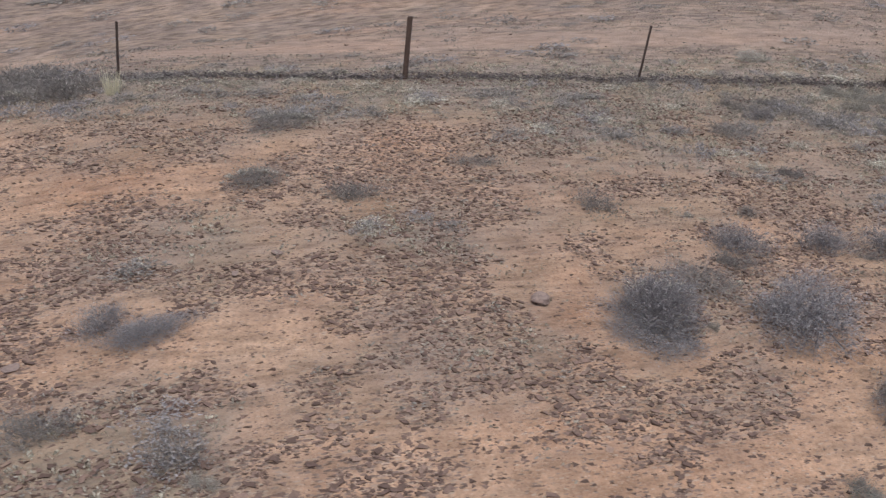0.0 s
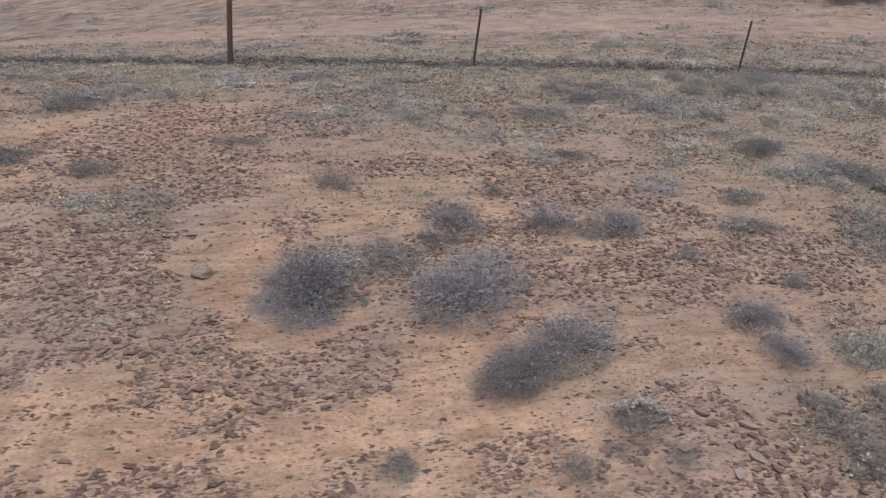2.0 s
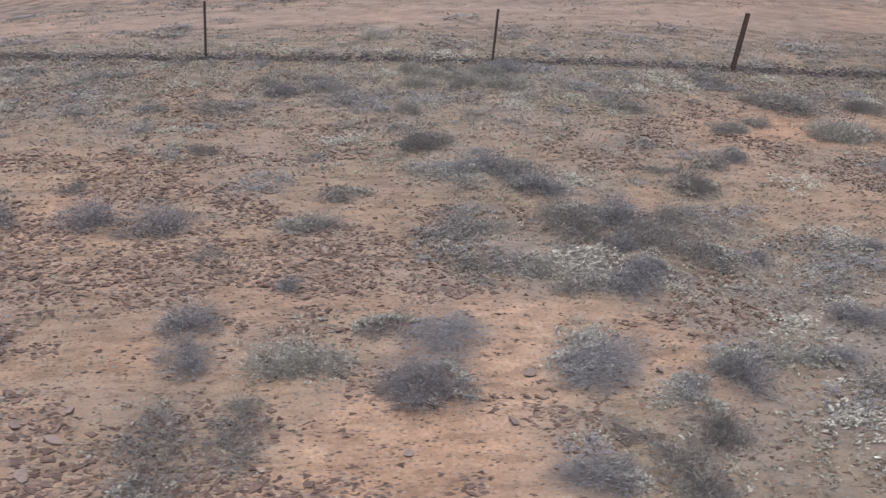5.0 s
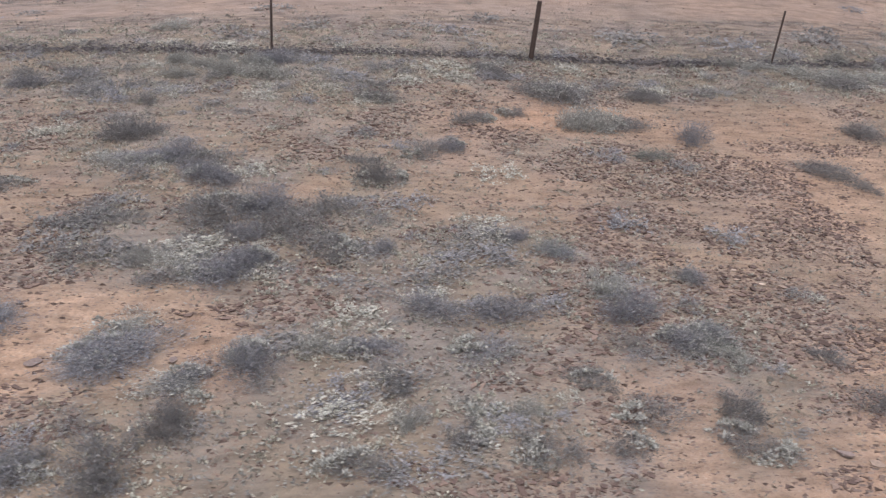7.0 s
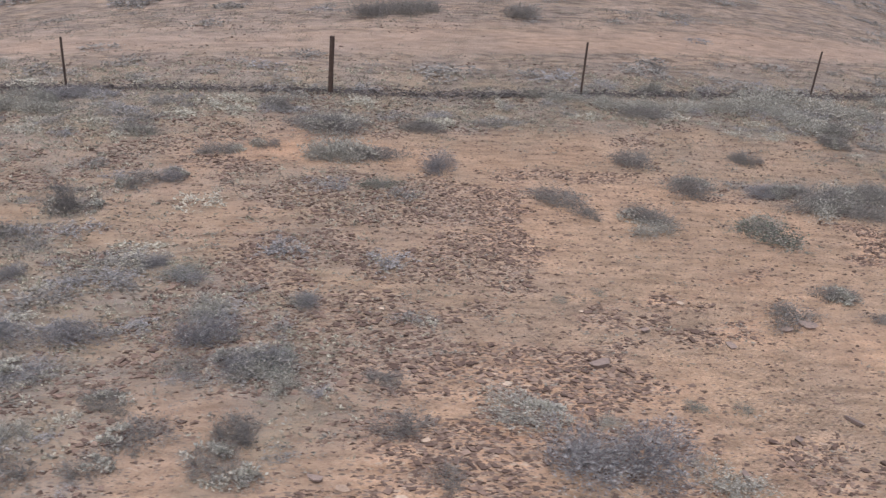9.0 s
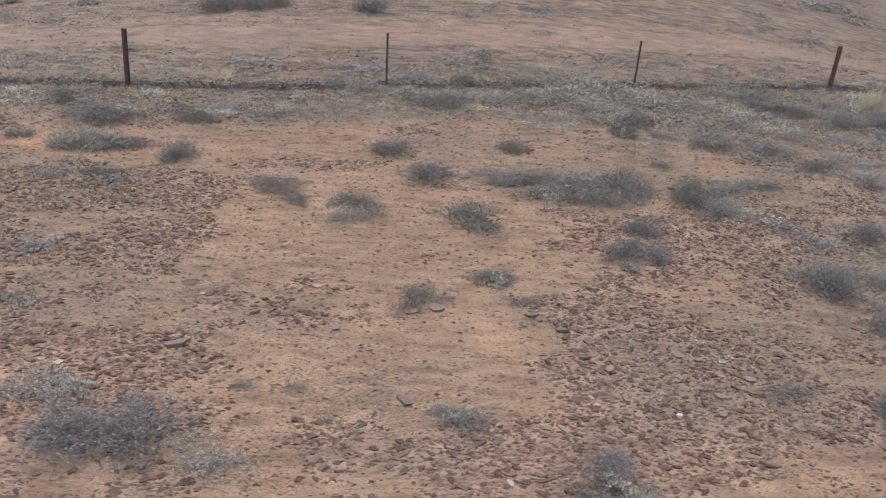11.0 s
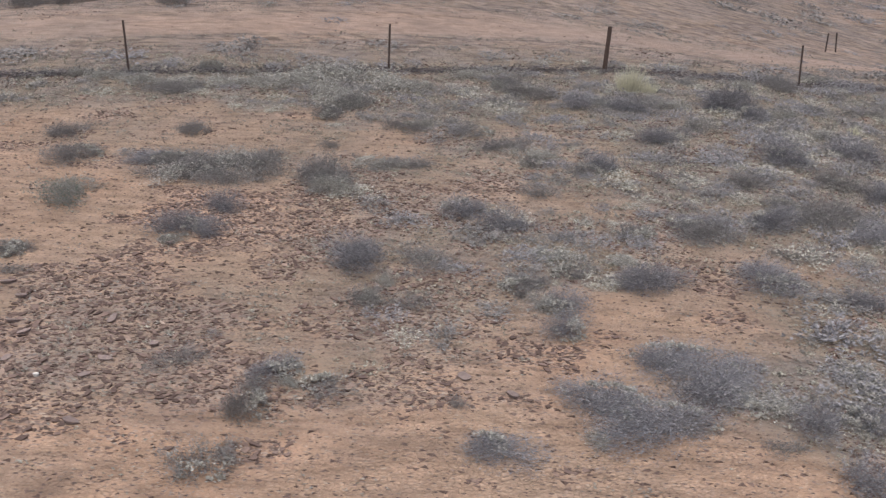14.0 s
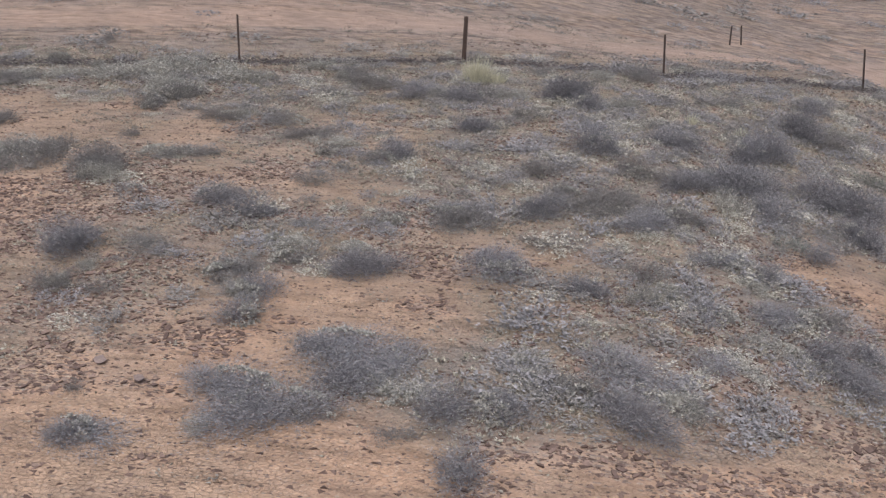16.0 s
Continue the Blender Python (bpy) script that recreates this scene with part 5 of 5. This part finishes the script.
def fence_debris():
    """Dead twigs and leaves that have drifted against the foot of the fence."""
    rng = np.random.RandomState(21)
    n = 26000
    x = rng.uniform(-16, 54, n)
    heavy = 0.35 + 0.9 * rough(x, 0 * x, 3.0, 2, 3)
    y = fence_y(x) + rng.normal(size=n) * 0.09
    z = top(x, y) + np.abs(rng.normal(size=n)) * 0.065 * heavy
    aim = rng.normal(size=(n, 3)) * np.array([1.0, 0.4, 0.22])
    aim /= np.linalg.norm(aim, axis=1, keepdims=True)
    v, f = leaves(np.stack([x, y, z], 1), aim, 0.05 + 0.10 * rng.rand(n), 0.005 + 0.009 * rng.rand(n), rng)
    ob = new("fence_debris", mesh_of("fence_debris", v, f, DEBRIS))
    return tagged(ob, "drift of dark dead twigs along the foot of the fence", "plant debris", kind="stuff")


fence_debris()


def dry_herbs():
    """Bleached low herbs and twig litter between the shrubs."""
    x, y, rng = scatter(75000, (-14, 53), (-12.7, 7), lambda x, y: (0.05 + 0.5 * litter(x, y) ** 1.2) * growth_behind(x, y), 31)
    per = 3
    n = len(x) * per
    bx, by = np.repeat(x, per) + rng.normal(size=n) * 0.03, np.repeat(y, per) + rng.normal(size=n) * 0.03
    base = np.stack([bx, by, top(bx, by) + 0.004], 1)
    aim = rng.normal(size=(n, 3)) * np.array([1.6, 0.6, 0.3]) + np.array([0, 0, 0.3])
    aim /= np.linalg.norm(aim, axis=1, keepdims=True)
    size = 0.02 + 0.04 * rng.rand(n)
    v, f = leaves(base, aim, size, size * 0.26, rng)
    ob = new("dry_herbs", mesh_of("dry_herbs", v, f, HERB))
    return tagged(ob, "bleached low dry herbs scattered between the shrubs", "dry herbs", kind="stuff")


dry_herbs()


def ground_cover():
    """Small grey and silvery cushion plants that fill the ground between the shrubs."""
    for name, label, share, seed, mat in (
        ("grey_cushions", "grey low cushion plants filling the ground between shrubs", 0.26, 61, HUMMOCK),
        ("cream_cushions", "cream-coloured low cushion plants filling the ground between shrubs", 0.20, 62, FLECK),
    ):
        x, y, rng = scatter(62000, (-14, 53), (-12.7, 7), lambda x, y: share * (0.03 + litter(x, y) ** 2.2 * 1.3) * growth_behind(x, y), seed)
        per = 12
        n = len(x) * per
        wide = np.repeat(0.07 + 0.17 * rng.rand(len(x)) ** 1.5, per)[:, None]
        d = rng.normal(size=(n, 3))
        d[:, 2] = np.abs(d[:, 2])
        d /= np.linalg.norm(d, axis=1, keepdims=True)
        at = d * wide * (0.4 + 0.5 * rng.rand(n, 1)) * np.array([1.9, 0.8, 0.4])
        at[:, 0] += np.repeat(x, per)
        at[:, 1] += np.repeat(y, per)
        at[:, 2] += top(at[:, 0], at[:, 1])
        aim = d * 0.5 + rng.normal(size=(n, 3)) * np.array([1.0, 0.35, 0.25])
        aim /= np.linalg.norm(aim, axis=1, keepdims=True)
        size = 0.028 + 0.04 * rng.rand(n)
        v, f = leaves(at, aim, size, size * 0.22, rng)
        tagged(new(name, mesh_of(name, v, f, mat)), label, "ground cover", kind="stuff")


ground_cover()


def tufts(name, label, mat, x, y, z, rng, spread, per):
    """Small clumps of short upright leaves at the given places."""
    n = len(x) * per
    wide = np.repeat(spread * (0.5 + 0.8 * rng.rand(len(x))), per)[:, None]
    d = rng.normal(size=(n, 3))
    d[:, 2] = np.abs(d[:, 2])
    d /= np.linalg.norm(d, axis=1, keepdims=True)
    at = d * wide * (0.3 + 0.7 * rng.rand(n, 1)) * np.array([1.3, 0.9, 0.6])
    at += np.repeat(np.stack([x, y, z], 1), per, axis=0)
    aim = d + rng.normal(size=(n, 3)) * 0.45 + np.array([0, 0, 0.35])
    aim /= np.linalg.norm(aim, axis=1, keepdims=True)
    size = 0.024 + 0.028 * rng.rand(n)
    v, f = leaves(at, aim, size, size * 0.30, rng)
    return tagged(new(name, mesh_of(name, v, f, mat)), label, "ground cover", kind="stuff")


def cream_tufts():
    """Pale tufts over the grown ground, and in and around a share of the shrubs."""
    x, y, rng = scatter(42000, (-8, 47), (-12.6, 1), lambda x, y: np.clip(litter(x, y) - 0.42, 0, 1) ** 1.3 * np.where(rough(x, y, 0.8, 3, 71) > 0.5, 1.3, 0.25), 63)
    tufts("cream_tufts", "pale cream leafy tufts scattered over the grown ground", CREAM, x, y, top(x, y), rng, 0.05, 12)
    x, y, z = [], [], []
    for kind, rows in SHRUB_ROWS:
        for cx, cy, wide, deep, high in rows:
            if kind == "green" or wide < 0.4 or rng.rand() > (0.08 if cx < 8 else 0.5 if cx < 19 or cx > 26 else 0.3):
                continue
            # one side of the crown and the ground before it
            n = int(5 + 26 * wide * (0.5 + rng.rand()))
            a = rng.rand() * 6.28 + rng.normal(size=n) * 0.7
            r = np.sqrt(rng.uniform(0.25, 1.3, n))
            px, py = cx + np.cos(a) * r * wide * 0.5, cy + np.sin(a) * r * deep * 0.5
            x.append(px)
            y.append(py)
            z.append(top(px, py) + 0.8 * high * np.sqrt(np.clip(1 - r * r, 0, 1)))
    tufts("silver_tufts", "silvery leafy tufts growing through and beside shrubs", LEAF_PALE, np.concatenate(x), np.concatenate(y), np.concatenate(z), rng, 0.045, 14)


cream_tufts()


def shards(x, y, size, k, rng):
    """Thin broken shards with k corners, mostly lying along the slope, as points and faces."""
    n = len(x)
    ang = rng.rand(n, 1) * 2 * np.pi + (np.arange(k)[None] + rng.uniform(-0.3, 0.3, (n, k))) * 2 * np.pi / k
    rad = size[:, None] * rng.uniform(0.65, 1.3, (n, k))
    px, py = np.cos(ang) * rad * 1.6, np.sin(ang) * rad * 0.95
    spin = rng.normal(size=(n, 1)) * 0.4 + 0.1
    px, py = px * np.cos(spin) - py * np.sin(spin), px * np.sin(spin) + py * np.cos(spin)
    sx, sy = rng.normal(size=(n, 1)) * 0.18, rng.normal(size=(n, 1)) * 0.18 + 0.22
    thick = (size * rng.uniform(0.3, 0.65, n))[:, None]
    z = top(x, y)[:, None] + px * sx + py * sy + thick * 0.6 + 0.006
    upper = np.stack([x[:, None] + px, y[:, None] + py, z], -1)
    lower = np.stack([x[:, None] + px * 0.82, y[:, None] + py * 0.82 + 0.1 * size[:, None], z - thick * 1.6], -1)
    verts = np.concatenate([upper, lower], 1).reshape(-1, 3)
    i = np.arange(n)[:, None] * 2 * k
    j = np.arange(k)
    caps = (i + j[None]).tolist()
    sides = np.stack([i + j, i + k + j, i + k + (j + 1) % k, i + (j + 1) % k], -1).reshape(-1, 4).tolist()
    return verts, caps, sides


def chips(x, y, size, rng):
    """Small splinters: three faces up to one off-centre corner each."""
    n = len(x)
    ang = rng.rand(n, 1) * 2 * np.pi + np.arange(3)[None] * 2 * np.pi / 3 + rng.uniform(-0.4, 0.4, (n, 3))
    rad = size[:, None] * rng.uniform(0.7, 1.4, (n, 3))
    px, py = np.cos(ang) * rad * 1.7, np.sin(ang) * rad * 0.85
    z = top(x, y)[:, None] + py * 0.22 - 0.003
    foot = np.stack([x[:, None] + px, y[:, None] + py, z], -1)
    peak = np.stack([x + px.mean(1) + rng.normal(size=n) * size * 0.5, y - size * 0.35 * rng.rand(n), z.mean(1) + size * rng.uniform(0.35, 0.9, n)], -1)
    verts = np.concatenate([foot, peak[:, None]], 1).reshape(-1, 3)
    i = np.arange(n)[:, None] * 4
    faces = np.concatenate([i + np.array([[a, (a + 1) % 3, 3]]) for a in range(3)])
    return verts, faces.tolist()


def scattered_stones():
    """Flat shards of shale, thick in the stony patches, joined into one part of the ground."""
    x, y, rng = scatter(780000, (-12, 48), (-13.2, 6.0), lambda x, y: (0.21 + 0.79 * stoniness(x, y) ** 1.4) * growth_behind(x, y) * np.clip(np.exp(-(y + 7) / 7), 0.3, 1), 41)
    v1, f1 = chips(x, y, np.exp(np.clip(rng.normal(size=len(x)), -2, 1.8) * 0.55) * 0.0135, rng)
    x, y, rng = scatter(210000, (-12, 48), (-13.2, 4.0), lambda x, y: 0.8 * stoniness(x, y) ** 2.2 * growth_behind(x, y) * np.clip(np.exp(-(y + 7) / 7), 0.3, 1), 42)
    v2, c2, s2 = shards(x, y, np.exp(np.clip(rng.normal(size=len(x)), -2, 1.5) * 0.5) * 0.0185, 4, rng)
    # thinner on the lower slope
    x, y, rng = scatter(45000, (-16, 55), (-21, -13.2), lambda x, y: stoniness(x, y) * np.exp((y + 12.7) / 4), 43)
    v0, f0 = chips(x, y, np.exp(rng.normal(size=len(x)) * 0.45) * 0.022, rng)
    f1 = f1 + [[q + len(v1) for q in f] for f in f0]
    v1 = np.concatenate([v1, v0])
    o = len(v1)
    faces = f1 + [[q + o for q in f] for f in c2] + [[q + o for q in f] for f in s2]
    ob = new("scattered_stones", mesh_of("scattered_stones", np.concatenate([v1, v2]), faces, STONE))
    ob.parent = ground
    return tagged(ob, "flat dark brown shale shards", kind="stuff")


scattered_stones()


def loose_stones():
    """The larger shards of the stony bank nearest to the path, each a piece of its own."""
    shapes = [slab_mesh(500 + i, 5 + i % 3) for i in range(10)]
    for me in shapes:
        me.materials.append(PIECE)
    x, y, rng = scatter(2600, (18.5, 34.0), (-12.3, -8.6), lambda x, y: 0.75 * stoniness(x, y) ** 2.0, 51)
    for i in range(min(300, len(x))):
        ob = new("stone", shapes[i % 10])
        s = float(np.exp(np.clip(rng.normal(), -2, 1.6) * 0.45) * 0.058)
        ob.parent = ground
        ob.location = (x[i], y[i], float(top(x[i], y[i])) + 0.012)
        ob.rotation_euler = (0.27 + rng.normal() * 0.12, rng.normal() * 0.14, rng.normal() * 0.5)
        ob.scale = (s * 1.5, s, s * rng.uniform(0.5, 1.0))


loose_stones()
